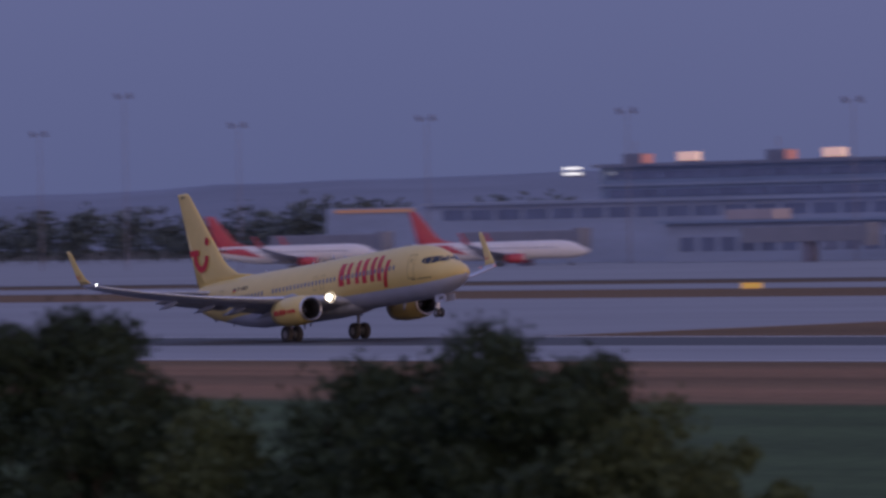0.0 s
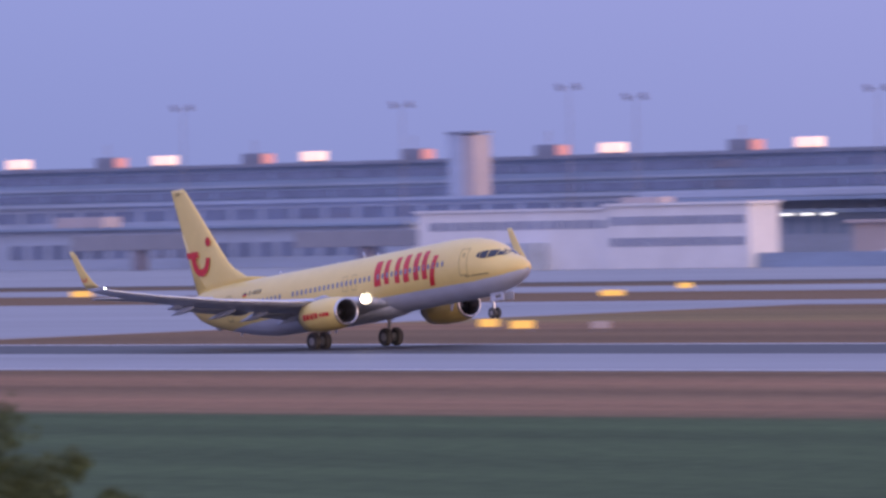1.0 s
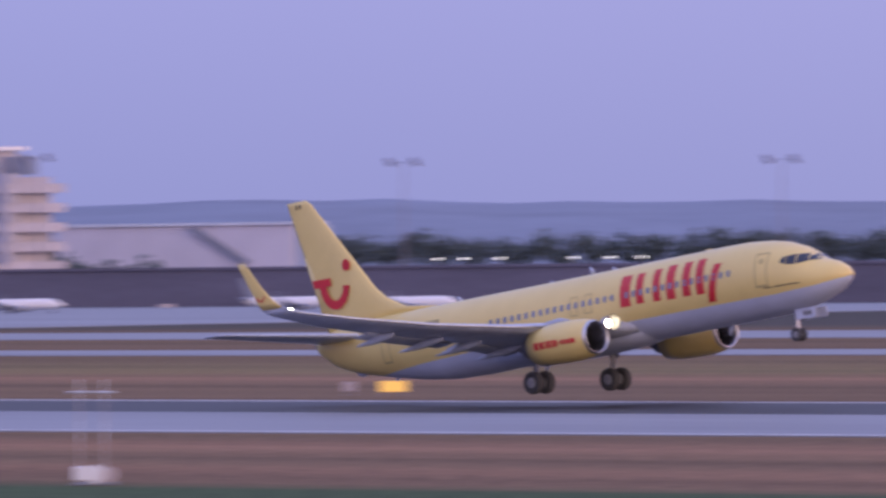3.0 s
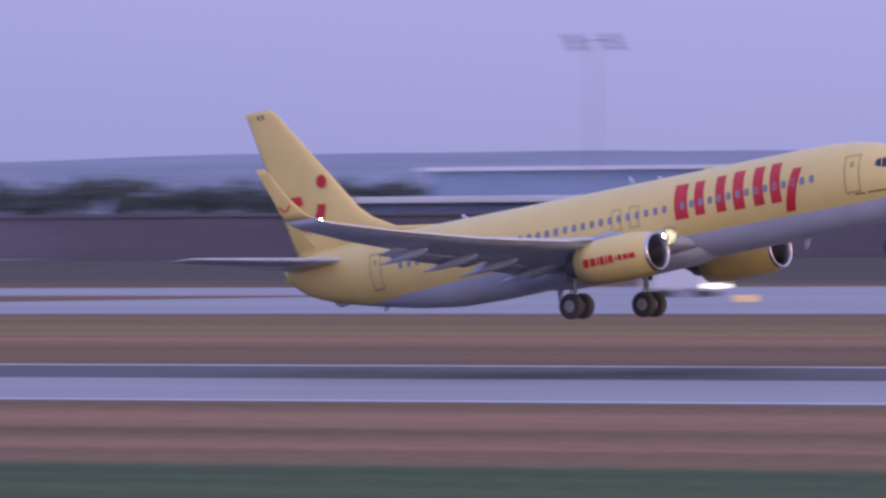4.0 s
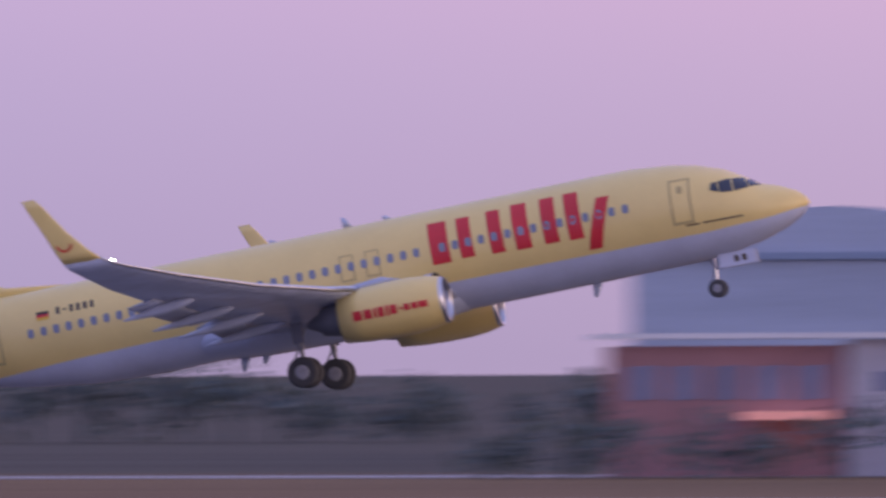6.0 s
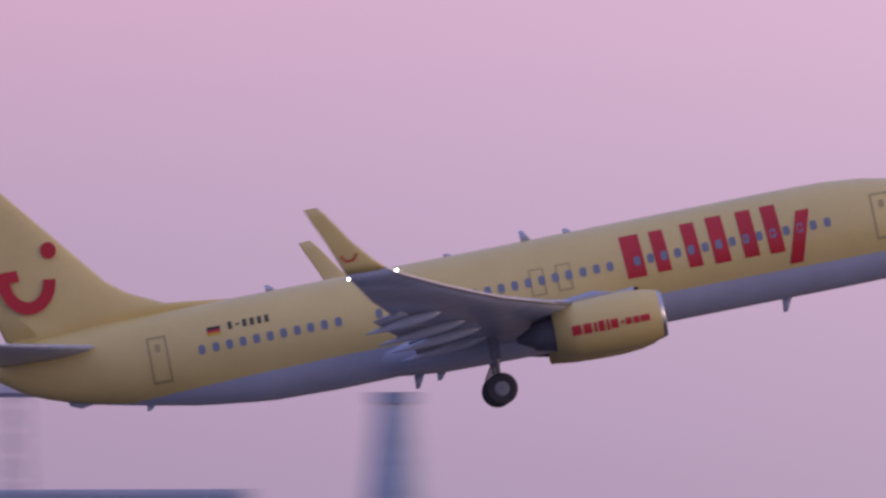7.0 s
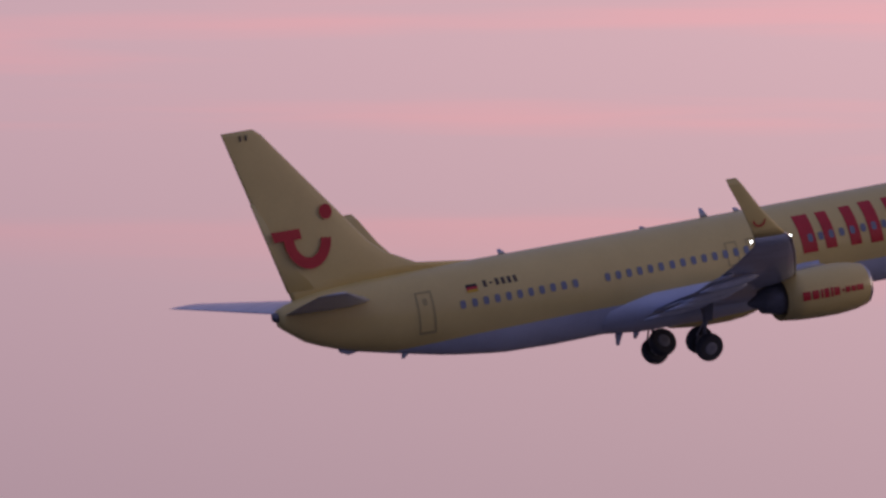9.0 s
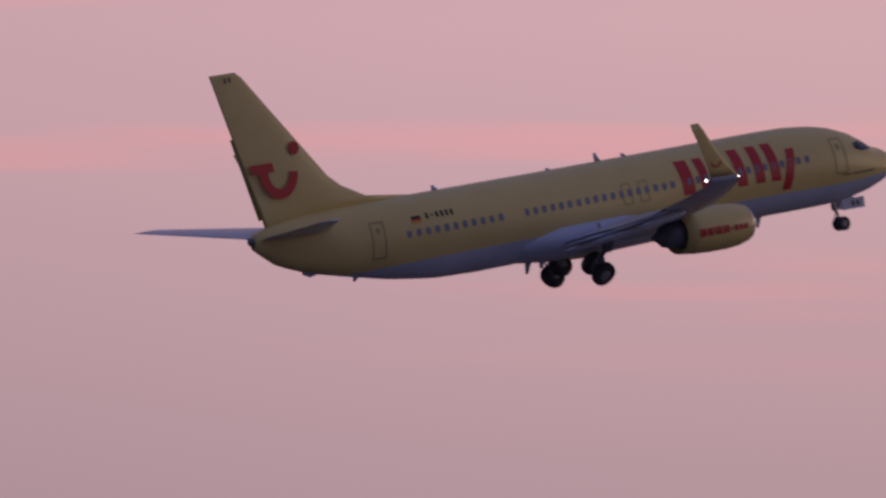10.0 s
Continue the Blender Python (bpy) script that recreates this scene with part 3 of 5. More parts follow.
def gear_leg(parent, s):
    """Main leg: pivots at the wing, wheels hang below; a frame of its own so that it can fold."""
    bm = bmesh.new()
    add_tube(bm, (0, 0, 0), (0, 0, -1.25), 0.13, 0.12, 12)
    add_tube(bm, (0, 0, -1.2), (0, 0, -2.12), 0.085, 0.085, 12)
    add_tube(bm, (0, -0.52, -2.1), (0, 0.52, -2.1), 0.09, 0.09, 12)
    add_tube(bm, (0, 0, -1.1), (0.1, -s * 1.0, -0.2), 0.05, 0.05, 8)
    add_tube(bm, (-0.12, 0, -1.2), (-0.38, 0, -1.65), 0.04, 0.04, 8)
    add_tube(bm, (-0.38, 0, -1.65), (-0.1, 0, -2.05), 0.04, 0.04, 8)
    leg = part("main_gear", bm, M["hub"], parent, "metal main landing gear leg")
    for dy in (-0.43, 0.43):
        wheel(leg, "tyre", 0, dy, -2.1, 0.59, 0.42)
    bm = box(-0.2, 0.2, s * 0.24 - 0.02, s * 0.24 + 0.02, -1.0, -0.1, 0.015)
    part("gear_door", bm, M["dark"], leg, "dark grey leg door")
    return leg


def cabin_line(x):
    """Height of the row of cabin windows at station x."""
    return 0.43 + 0.0133 * (x + 7.0)


def build_main_airliner():
    root = airliner("airliner", "yellow twin-engined airliner taking off, red arc on tail", M["yellow"], M["belly"], M["yellow"])
    fus = [c for c in root.children if c.name.startswith("fuselage")][0]
    fin = [c for c in root.children if c.name.startswith("tail_fin")][0]
    wings = [c for c in root.children if c.name.startswith("wing")]
    # cabin windows, both flanks
    for side in (-1, 1):
        k = 0
        x = -6.65
        while x > -30.3:
            if not (-24.6 < x < -24.0 or -14.75 < x < -14.25):
                bm = bmesh.new()
                decal_poly(bm, rounded(x, cabin_line(x), 0.25, 0.35), side, 0.024)
                part("cabin_window", bm, M["glassy"], fus)
            x -= 0.508 if k % 9 else 0.53
            k += 1
        # doors and over-wing exits
        for dx, dz, w, h in ((-4.55, 0.31, 0.72, 1.66), (-31.75, 0.04, 0.66, 1.68)):
            bm = bmesh.new()
            frame_lines(bm, dx, dz, w, h, 0.07, side)
            decal_poly(bm, rounded(dx, dz + 0.45, 0.2, 0.3), side, 0.02)
            decal(bm, [rect(dx, dz - h / 2 + 0.02, w, 0.10)], side, 0.02)
            part("cabin_door", bm, M["line"], fus, "outlined cabin door")
        for dx in (-16.55, -17.55):
            bm = bmesh.new()
            frame_lines(bm, dx, cabin_line(dx) - 0.04, 0.5, 0.95, 0.05, side)
            part("overwing_exit", bm, M["line"], fus, "outlined over-wing exit")
        # cockpit panes
        for pts in (((-2.02, 0.42), (-2.52, 0.36), (-2.62, 0.86), (-2.22, 0.84)), ((-2.58, 0.36), (-3.05, 0.40), (-3.12, 0.82), (-2.68, 0.88)), ((-3.1, 0.42), (-3.42, 0.55), (-3.36, 0.80), (-3.17, 0.82))):
            bm = bmesh.new()
            decal(bm, [pts], side, 0.03, 0.12)
            part("cockpit_window", bm, M["cockpit"], fus, "dark cockpit pane")
        bm = bmesh.new()
        decal(bm, [((-1.62, 0.46), (-2.0, 0.44), (-2.2, 0.86), (-1.95, 0.70))], side, 0.035, 0.1)
        part("cockpit_window", bm, M["cockpit"], fus, "dark cockpit pane")
        # big red mark on the flank, as plain leaning bars
        bars = ((-13.92, 0.53, 0.72, 1.6, -0.08), (-12.9, 0.55, 0.52, 1.55, -0.1), (-11.72, 0.55, 0.52, 1.65, -0.1), (-10.72, 0.56, 0.6, 1.75, -0.1),
                (-9.62, 0.57, 0.56, 1.75, -0.08), (-8.68, 0.56, 0.56, 1.8, -0.1), (-7.75, 0.12, 0.5, 1.9, 0.55))
        for i, (bx, bz, bw, bh, lean) in enumerate(bars):
            bm = bmesh.new()
            decal(bm, [rect(bx, bz, bw, bh, lean)], side, 0.015 + 0.001 * i, 0.3)
            part("red_bar", bm, M["red"], fus, "plain red bar of the flank mark")
        # dark rows by the tail and nose
        bm = bmesh.new()
        decal(bm, [rect(-29.6, 0.83, 0.5, 0.11)], side, 0.016)
        part("flag_stripe", bm, M["black"], fus, "black flag stripe")
        bm = bmesh.new()
        decal(bm, [rect(-29.6, 0.72, 0.5, 0.11)], side, 0.016)
        part("flag_stripe", bm, M["red"], fus, "red flag stripe")
        bm = bmesh.new()
        decal(bm, [rect(-29.6, 0.61, 0.5, 0.11)], side, 0.016)
        part("flag_stripe", bm, M["gold"], fus, "gold flag stripe")
        for i in range(6):
            bm = bmesh.new()
            decal(bm, [rect(-28.98 + 0.275 * i, 0.82, 0.15, 0.27 if i != 1 else 0.06)], side, 0.016)
            part("marking_bar", bm, M["text"], fus, "dark marking bar")
        for xa, w in ((-3.1, 1.5), (-4.25, 0.5)):
            bm = bmesh.new()
            decal(bm, [rect(xa, -0.62, w, 0.06)], side, 0.016)
            part("nose_line", bm, M["text"], fus, "thin dark line by the nose")
        # tail mark: red arc with a short bar, and a dot
        bm = bmesh.new()
        cx, cz = -36.05, 3.92
        pts = []
        for i in range(25):
            a = radians(172 + (352 - 172) * i / 24)
            pts.append((cx + 1.08 * math.cos(a), cz + 1.32 * math.sin(a), cx + 0.62 * math.cos(a), cz + 0.86 * math.sin(a)))
        vs = [(bm.verts.new(fin_point(a, b, side)), bm.verts.new(fin_point(c, d, side))) for a, b, c, d in pts]
        for (a, b), (c, d) in zip(vs, vs[1:]):
            bm.faces.new((a, c, d, b))
        q = [(-37.55, 3.88), (-36.3, 3.88), (-36.35, 4.3), (-37.66, 4.3)]
        bm.faces.new([bm.verts.new(fin_point(x, z, side, 0.034)) for x, z in q])
        part("tail_arc", bm, M["red"], fin, "plain red arc with a short bar")
        bm = bmesh.new()
        bm.faces.new([bm.verts.new(fin_point(-35.05 + 0.29 * math.cos(a), 4.82 + 0.31 * math.sin(a), side, 0.06)) for a in (2 * math.pi * i / 20 for i in range(20))])
        part("tail_dot", bm, M["red"], fin, "plain red dot")
    for side in (-1, 1):
        for dx in (0.0, 0.26):
            bm = bmesh.new()
            bm.faces.new([bm.verts.new(fin_point(-38.35 + dx + a, 8.2 + b, side, 0.02)) for a, b in ((0, 0), (0.09, 0), (0.09, 0.24), (0, 0.24))])
            part("marking_bar", bm, M["text"], fin, "dark marking bar")
    for w, s in zip(wings, (-1, 1)):
        for f in (-1, 1):
            bm = bmesh.new()
            vs = []
            for i in range(13):
                a = radians(185 + 170 * i / 12)
                vs.append([bm.verts.new((-24.45 + r * math.cos(a), s * (17.47 + 0.0), 2.12 + r * math.sin(a))) for r in (0.30, 0.23)])
                for v in vs[-1]:
                    v.co.y = s * (17.3 + 0.125 * (v.co.z - 1.78)) + f * 0.085
            for (a, b), (c, d) in zip(vs, vs[1:]):
                bm.faces.new((a, c, d, b))
            part("winglet_arc", bm, M["red"], w, "small plain red arc")
    # cowl bars
    cowls = [c for c in root.children if c.name.startswith("engine_cowl")]
    for cowl, s in zip(cowls, (-1, 1)):
        for i, (dx, w, h) in enumerate(((0.0, 0.34, 0.36), (0.42, 0.3, 0.36), (0.72, 0.1, 0.36), (0.95, 0.22, 0.38), (1.2, 0.1, 0.4), (1.45, 0.26, 0.34), (1.75, 0.1, 0.1), (1.98, 0.22, 0.24), (2.28, 0.22, 0.24), (2.62, 0.34, 0.24))):
            bm = bmesh.new()
            x0 = -16.62 + dx * 0.97
            rows = []
            for j in range(4):
                z = -1.84 + (j / 3 - 0.5) * h
                row = []
                for xx in (x0 - w / 2, x0 + w / 2):
                    r = interp(xx, [(-13.47, 0.915), (-13.95, 1.03), (-14.65, 1.10), (-15.6, 1.10), (-16.5, 1.06), (-17.4, 0.96)])
                    row.append(bm.verts.new((xx, s * 4.88 + s * (math.sqrt(max(0.05, (r * 1.02) ** 2 - ((z + 1.78) * 1.05) ** 2)) + 0.03), z)))
                rows.append(row)
            for a, b in zip(rows, rows[1:]):
                bm.faces.new((a[0], a[1], b[1], b[0]))
            part("cowl_bar", bm, M["red"], cowl, "plain dark red bar")
    # lamps in the wing roots, recessed and looking ahead; tip lights
    for w, s in zip(wings, (-1, 1)):
        bm = bmesh.new()
        d = Vector((math.cos(radians(25)), s * math.sin(radians(25)), -0.02)).normalized()
        u = d.cross(Vector((0, 0, 1))).normalized()
        v = u.cross(d)
        c = Vector((-14.85, s * 2.41, -0.98))
        bm.faces.new([bm.verts.new(c + d * 0.05 + u * 0.2 * math.cos(a) + v * 0.2 * math.sin(a)) for a in (2 * math.pi * i / 16 for i in range(16))])
        lamp = part("landing_light", bm, M["lamp"], w, "glaring white landing light")
        # Emitting ring added to soften the lamp's edge with a warm glow.
        bm = bmesh.new()
        add_rings(bm, [ring(c + d * k, u, v, r, r, 24) for k, r in ((0.052, 0.2), (0.065, 0.25), (0.08, 0.29))], caps=False)
        part("glow_ring", bm, M["lampglow"], lamp, "warm emitting ring for the glow round the landing light")
        # Tube added so that the lamp drops out of sight from abeam.
        bm = bmesh.new()
        add_rings(bm, [ring(c + d * k, u, v, r, r, 16) for k, r in ((-0.5, 0.12), (0.0, 0.36), (0.84, 0.41))], caps=False)
        # Lamp added at each wing root to throw a warm glow on the hull.
        q, g = Vector((-14.55, s * 2.5, -0.72)), Vector((0.45, -s * 0.85, 0.3)).normalized()
        u2 = g.orthogonal().normalized()
        v2 = g.cross(u2)
        bm2 = bmesh.new()
        add_rings(bm2, [ring(q + g * k, u2, v2, r, r, 12) for k, r in ((-0.12, 0.03), (0.0, 0.1), (0.05, 0.11))], caps=False)
        glow_lamp = part("hull_glow_lamp", bm2, M["wing"], w, "small added lamp aimed at the hull for its glow")
        bm2 = bmesh.new()
        bm2.faces.new([bm2.verts.new(x) for x in ring(q + g * 0.01, u2, v2, 0.085, 0.085, 12)])
        part("lens", bm2, M["amberlamp"], glow_lamp, "warm lit disc of the added hull lamp")
        housing = part("lamp_hood", bm, M["wing"], w, "grey hood added to cut the lamp off from abeam")
        # Black inside added to stop the tube glowing in the lamp's light.
        bm = bmesh.new()
        add_rings(bm, [ring(c + d * k, u, v, r, r, 16) for k, r in ((0.84, 0.405), (0.84, 0.385), (0.04, 0.33))], caps=False)
        part("liner", bm, M["black"], housing, "matt black liner added to keep the hood dark inside")
        for p, r in (((-22.9, s * 16.9, 1.24), 0.06), ((-24.58, s * 16.72, 1.26), 0.05)):
            bm = bmesh.new()
            bmesh.ops.create_icosphere(bm, subdivisions=2, radius=r, matrix=Matrix.Translation(p))
            part("tip_light", bm, M["nav"] if s < 0 else M["tipred"], w, "small white wing-tip light" if s < 0 else "small dim red wing-tip light", True)
    # aerials
    for x, z, h, up in ((-17.4, 1.88, 0.4, 1), (-20.3, 1.86, 0.1, 1), (-27.0, 1.84, 0.22, 1), (-8.3, -2.0, 0.5, -1), (-22.2, -2.25, 0.5, -1), (-21.35, -2.3, 0.3, -1), (-32.1, -1.52, 0.18, -1), (-15.8, 1.9, 0.16, 1)):
        bm = bmesh.new()
        foil(bm, [((x, 0, z - 0.05 * up), (x - 0.42, 0, z - 0.05 * up), 0.08, (0, 1, 0)), ((x - 0.3, 0, z + h * up), (x - 0.45, 0, z + h * up), 0.03, (0, 1, 0))])
        part("aerial", bm, M["wing"], fus, "small blade aerial", True)
    # tail skid and power-unit outlet
    bm = bmesh.new()
    foil(bm, [((-34.2, 0, -1.05), (-35.4, 0, -0.75), 0.22, (0, 1, 0)), ((-34.9, 0, -1.16), (-35.3, 0, -1.0), 0.12, (0, 1, 0))])
    part("tail_skid", bm, M["flap"], fus, "grey tail skid", True)
    bm = bmesh.new()
    add_rings(bm, [ring((-37.83, 0, 0.84), (0, 1, 0), (0, 0, 1), 0.2, 0.22, 16), ring((-38.05, 0, 0.88), (0, 1, 0), (0, 0, 1), 0.15, 0.17, 16)])
    part("power_unit_outlet", bm, M["dark"], fus, "dark metal tail outlet", True)
    # nose gear
    bm = bmesh.new()
    add_tube(bm, (-4.02, 0, -1.8), (-4.02, 0, -2.6), 0.09, 0.085, 12)
    add_tube(bm, (-4.02, 0, -2.55), (-4.02, 0, -3.1), 0.06, 0.06, 12)
    add_tube(bm, (-4.02, -0.25, -3.07), (-4.02, 0.25, -3.07), 0.06, 0.06, 10)
    add_tube(bm, (-4.0, 0, -2.35), (-3.1, 0, -1.8), 0.045, 0.045, 8)
    add_tube(bm, (-4.1, 0, -2.5), (-4.3, 0, -2.75), 0.03, 0.03, 8)
    ng = part("nose_gear", bm, M["steel"], root, "metal nose landing gear leg")
    for dy in (-0.2, 0.2):
        wheel(ng, "tyre", -4.02, dy, -3.07, 0.345, 0.2)
    for s in (-1, 1):
        bm = box(-3.75, -2.35, s * 0.40 - 0.015, s * 0.40 + 0.015, -2.36, -1.84, 0.01)
        dr = part("gear_door", bm, M["belly"], root, "pale grey nose gear door")
        for i in range(2):
            bm = box(-3.15 + 0.3 * i, -2.97 + 0.3 * i, s * 0.42 - 0.006, s * 0.42 + 0.006, -2.22, -1.98)
            part("marking_bar", bm, M["text"], dr, "dark marking bar")
    rudder = [c for c in root.children if c.name.startswith("rudder")][0]
    legs = []
    for s in (-1, 1):
        leg = gear_leg(root, s)
        leg.matrix_basis = pose(-19.62, s * 2.86, -1.1)
        legs.append((leg, s))
    return root, legs, ng, rudder


# ---------------------------------------------------------------- ground, runway, taxiways
def build_ground():
    mesh_thing("ground", box(-4800, 4800, -400, 4800, -1.0, 0.0), M["grass"], "mown airfield grass, green near and dry brown by the runway", "grass", "structure")
    E = 319.2
    strips = [("runway", E, 386.0, M["concrete"], 0.05, "long pale grey concrete runway", "runway"),
              ("taxiway", 545.0, 572.0, M["concrete"], 0.05, "grey concrete taxiway beside the runway", "taxiway"),
              ("taxiway", 640.0, 690.0, M["concrete"], 0.05, "grey concrete taxiway in front of the apron", "taxiway"),
              ("apron", 740.0, 1330.0, M["concrete"], 0.045, "wide grey concrete apron before the terminal", "apron"),
              ("service_road", 698.0, 710.0, M["concrete"], 0.04, "narrow pale service road on the field", "road"),
              ("service_road", 586.0, 590.0, M["concrete"], 0.04, "narrow pale service road on the field", "road"),
              ("service_road", 512.0, 515.5, M["concrete"], 0.04, "narrow pale service road on the field", "road")]
    ends = dict(runway=(-3200, 1500), taxiway=(-3200, -325), apron=(-3200, -800), service_road=(-325, 1500))
    for name, a, b, mt, h, lab, cat in strips:
        x_end = -400 if a == 640.0 else ends[name][1]
        mesh_thing(name, box(ends[name][0], x_end, a, b, -0.2, h), mt, lab, cat, "structure")
    mesh_thing("runway_wear", box(-3000, 1300, 358, 383, 0.0, 0.056), M["rubbermark"], "dark tyre-rubbed strip along the runway", "runway", "structure")
    mesh_thing("runway_edge_line", box(-3000, 1300, E + 0.8, E + 1.9, 0.0, 0.062), M["paint"], "white runway edge line", "marking", "structure")
    mesh_thing("runway_edge_line", box(-3000, 1300, 383.6, 384.6, 0.0, 0.062), M["paint"], "white runway edge line", "marking", "structure")
    # link between runway and taxiway
    bm = bmesh.new()
    for vs in ([(-960, 385), (-620, 385), (-720, 549), (-1120, 549)], [(-510, 570), (-335, 570), (-395, 642), (-480, 642)]):
        top = [bm.verts.new((x, y, 0.04)) for x, y in vs]
        bot = [bm.verts.new((x, y, -0.2)) for x, y in vs]
        bm.faces.new(top)
        for i in range(4):
            bm.faces.new((top[i], bot[i], bot[(i + 1) % 4], top[(i + 1) % 4]))
    mesh_thing("taxiway_link", bm, M["concrete"], "grey concrete links between runway and taxiways", "taxiway", "structure")
    # far hills behind the field
    bm = bmesh.new()
    crest = [(-20, 2), (-25, 12), (-33, 24), (-40, 23), (-45, 27), (-50, 28), (-54, 29), (-57, 30), (-59, 27), (-61, 24), (-75, 24)]
    rows = []
    for i in range(161):
        az = -20 - 55 * i / 160
        h = interp(az, crest) + 3.0 * noise.noise((az * 0.6, 3.1, 0)) + 1.4 * noise.noise((az * 2.1, 9.2, 0))
        c, d = math.sin(radians(az)), math.cos(radians(az))
        rows.append([bm.verts.new((c * r, d * r, z)) for r, z in ((3900, -1), (4100, h * 0.7), (4350, h), (4600, -1))])
    for a, b in zip(rows, rows[1:]):
        for i in range(3):
            bm.faces.new((a[i], b[i], b[i + 1], a[i + 1]))
    mesh_thing("far_hills", bm, M["hill"], "low wooded hills on the horizon, haze blue in colour", "hills", "structure", True)


def clump_leaves(bm, centre, radii, count, size, rng):
    c = Vector(centre)
    for _ in range(count):
        d = Vector((rng.gauss(0, 1), rng.gauss(0, 1), rng.gauss(0, 1))).normalized() * (rng.uniform(0.45, 1.05) if rng.random() < 0.9 else rng.uniform(1.0, 1.45))
        p = c + Vector((d.x * radii[0], d.y * radii[1], d.z * radii[2]))
        u = Vector((rng.gauss(0, 1), rng.gauss(0, 1), rng.gauss(0, 1))).normalized()
        v = u.orthogonal().normalized()
        s = size * rng.uniform(0.6, 1.3)
        bm.faces.new([bm.verts.new(q) for q in (p - u * s, p + v * s * 0.45, p + u * s, p - v * s * 0.45)])


def tree(x, y, height, spread, seed, material, leaves=5000, leaf=0.11, label="dark leafy tree in front of the airfield"):
    rng = random.Random(seed)
    root = thing("tree", label, "tree", pose(x, y, 0))
    bm = bmesh.new()
    add_tube(bm, (0, 0, -0.1), (0.05, 0.03, height * 0.45), 0.16, 0.1, 8)
    tips = []
    for i in range(9):
        a = 2.4 * i
        b = Vector((math.cos(a) * spread * 0.55 * rng.uniform(0.5, 1), math.sin(a) * spread * 0.55 * rng.uniform(0.5, 1), height * rng.uniform(0.6, 0.84)))
        add_tube(bm, (0.04, 0.02, height * rng.uniform(0.25, 0.42)), b, 0.06, 0.02, 6)
        tips.append(b)
    part("trunk", bm, M["bark"], root, "brown trunk and limbs")
    bm = bmesh.new()
    lumps = [(b, spread * rng.uniform(0.22, 0.34)) for b in tips]
    for i in range(46):
        a, k = rng.uniform(0, 6.28), math.sqrt(rng.uniform(0.02, 0.95))
        zz = rng.uniform(0.30, 0.92)
        lim = spread * 0.95 * (1 - max(0, (zz - 0.5) / 0.48) ** 3.2) * min(1, 0.45 + zz)
        lumps.append((Vector((math.cos(a) * lim * k, math.sin(a) * lim * k, height * zz)), spread * rng.uniform(0.16, 0.30)))
    for b, r in lumps:
        r = min(r, max(0.22, height * 1.02 - b.z))
        clump_leaves(bm, b, (r, r, r * 0.85), leaves // len(lumps), leaf, rng)
    me = bpy.data.meshes.new("crown")
    bm.to_mesh(me); bm.free()
    me.materials.append(material)
    ob = new("crown", me)
    ob.parent = root
    return root


def build_foreground():
    #            x     y    h   spread
    for i, (x, y, h, sp, mt, n) in enumerate(((-112.0, 62.5, 7.9, 2.0, "leaf", 8000), (-115.5, 61, 8.0, 2.2, "leaf", 6000), (-109.4, 62.0, 7.25, 1.5, "leaf", 5000), (-106.3, 61.5, 6.7, 1.1, "leaflight", 2500),
                                              (-103.1, 62, 7.3, 1.9, "leaf", 6000), (-101.75, 62.3, 7.6, 2.1, "leaf", 10000), (-99.5, 62, 7.55, 1.7, "leaf", 8000), (-97.2, 62, 6.75, 1.15, "leaflight", 3000), (-94.9, 62, 6.3, 0.8, "leaflight", 2500),
                                              (-78.7, 62, 6.95, 1.4, "leaflight", 800))):
        tree(x, y, h, sp, 40 + i, M[mt], int(n * 3.6), 0.062)


# ---------------------------------------------------------------- buildings
def windows_row(parent, x0, x1, y, z0, z1, n, gap=0.35, material=None, name="window"):
    w = (x1 - x0) / n
    for i in range(n):
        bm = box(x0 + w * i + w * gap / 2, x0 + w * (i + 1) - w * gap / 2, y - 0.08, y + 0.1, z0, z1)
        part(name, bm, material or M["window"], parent)


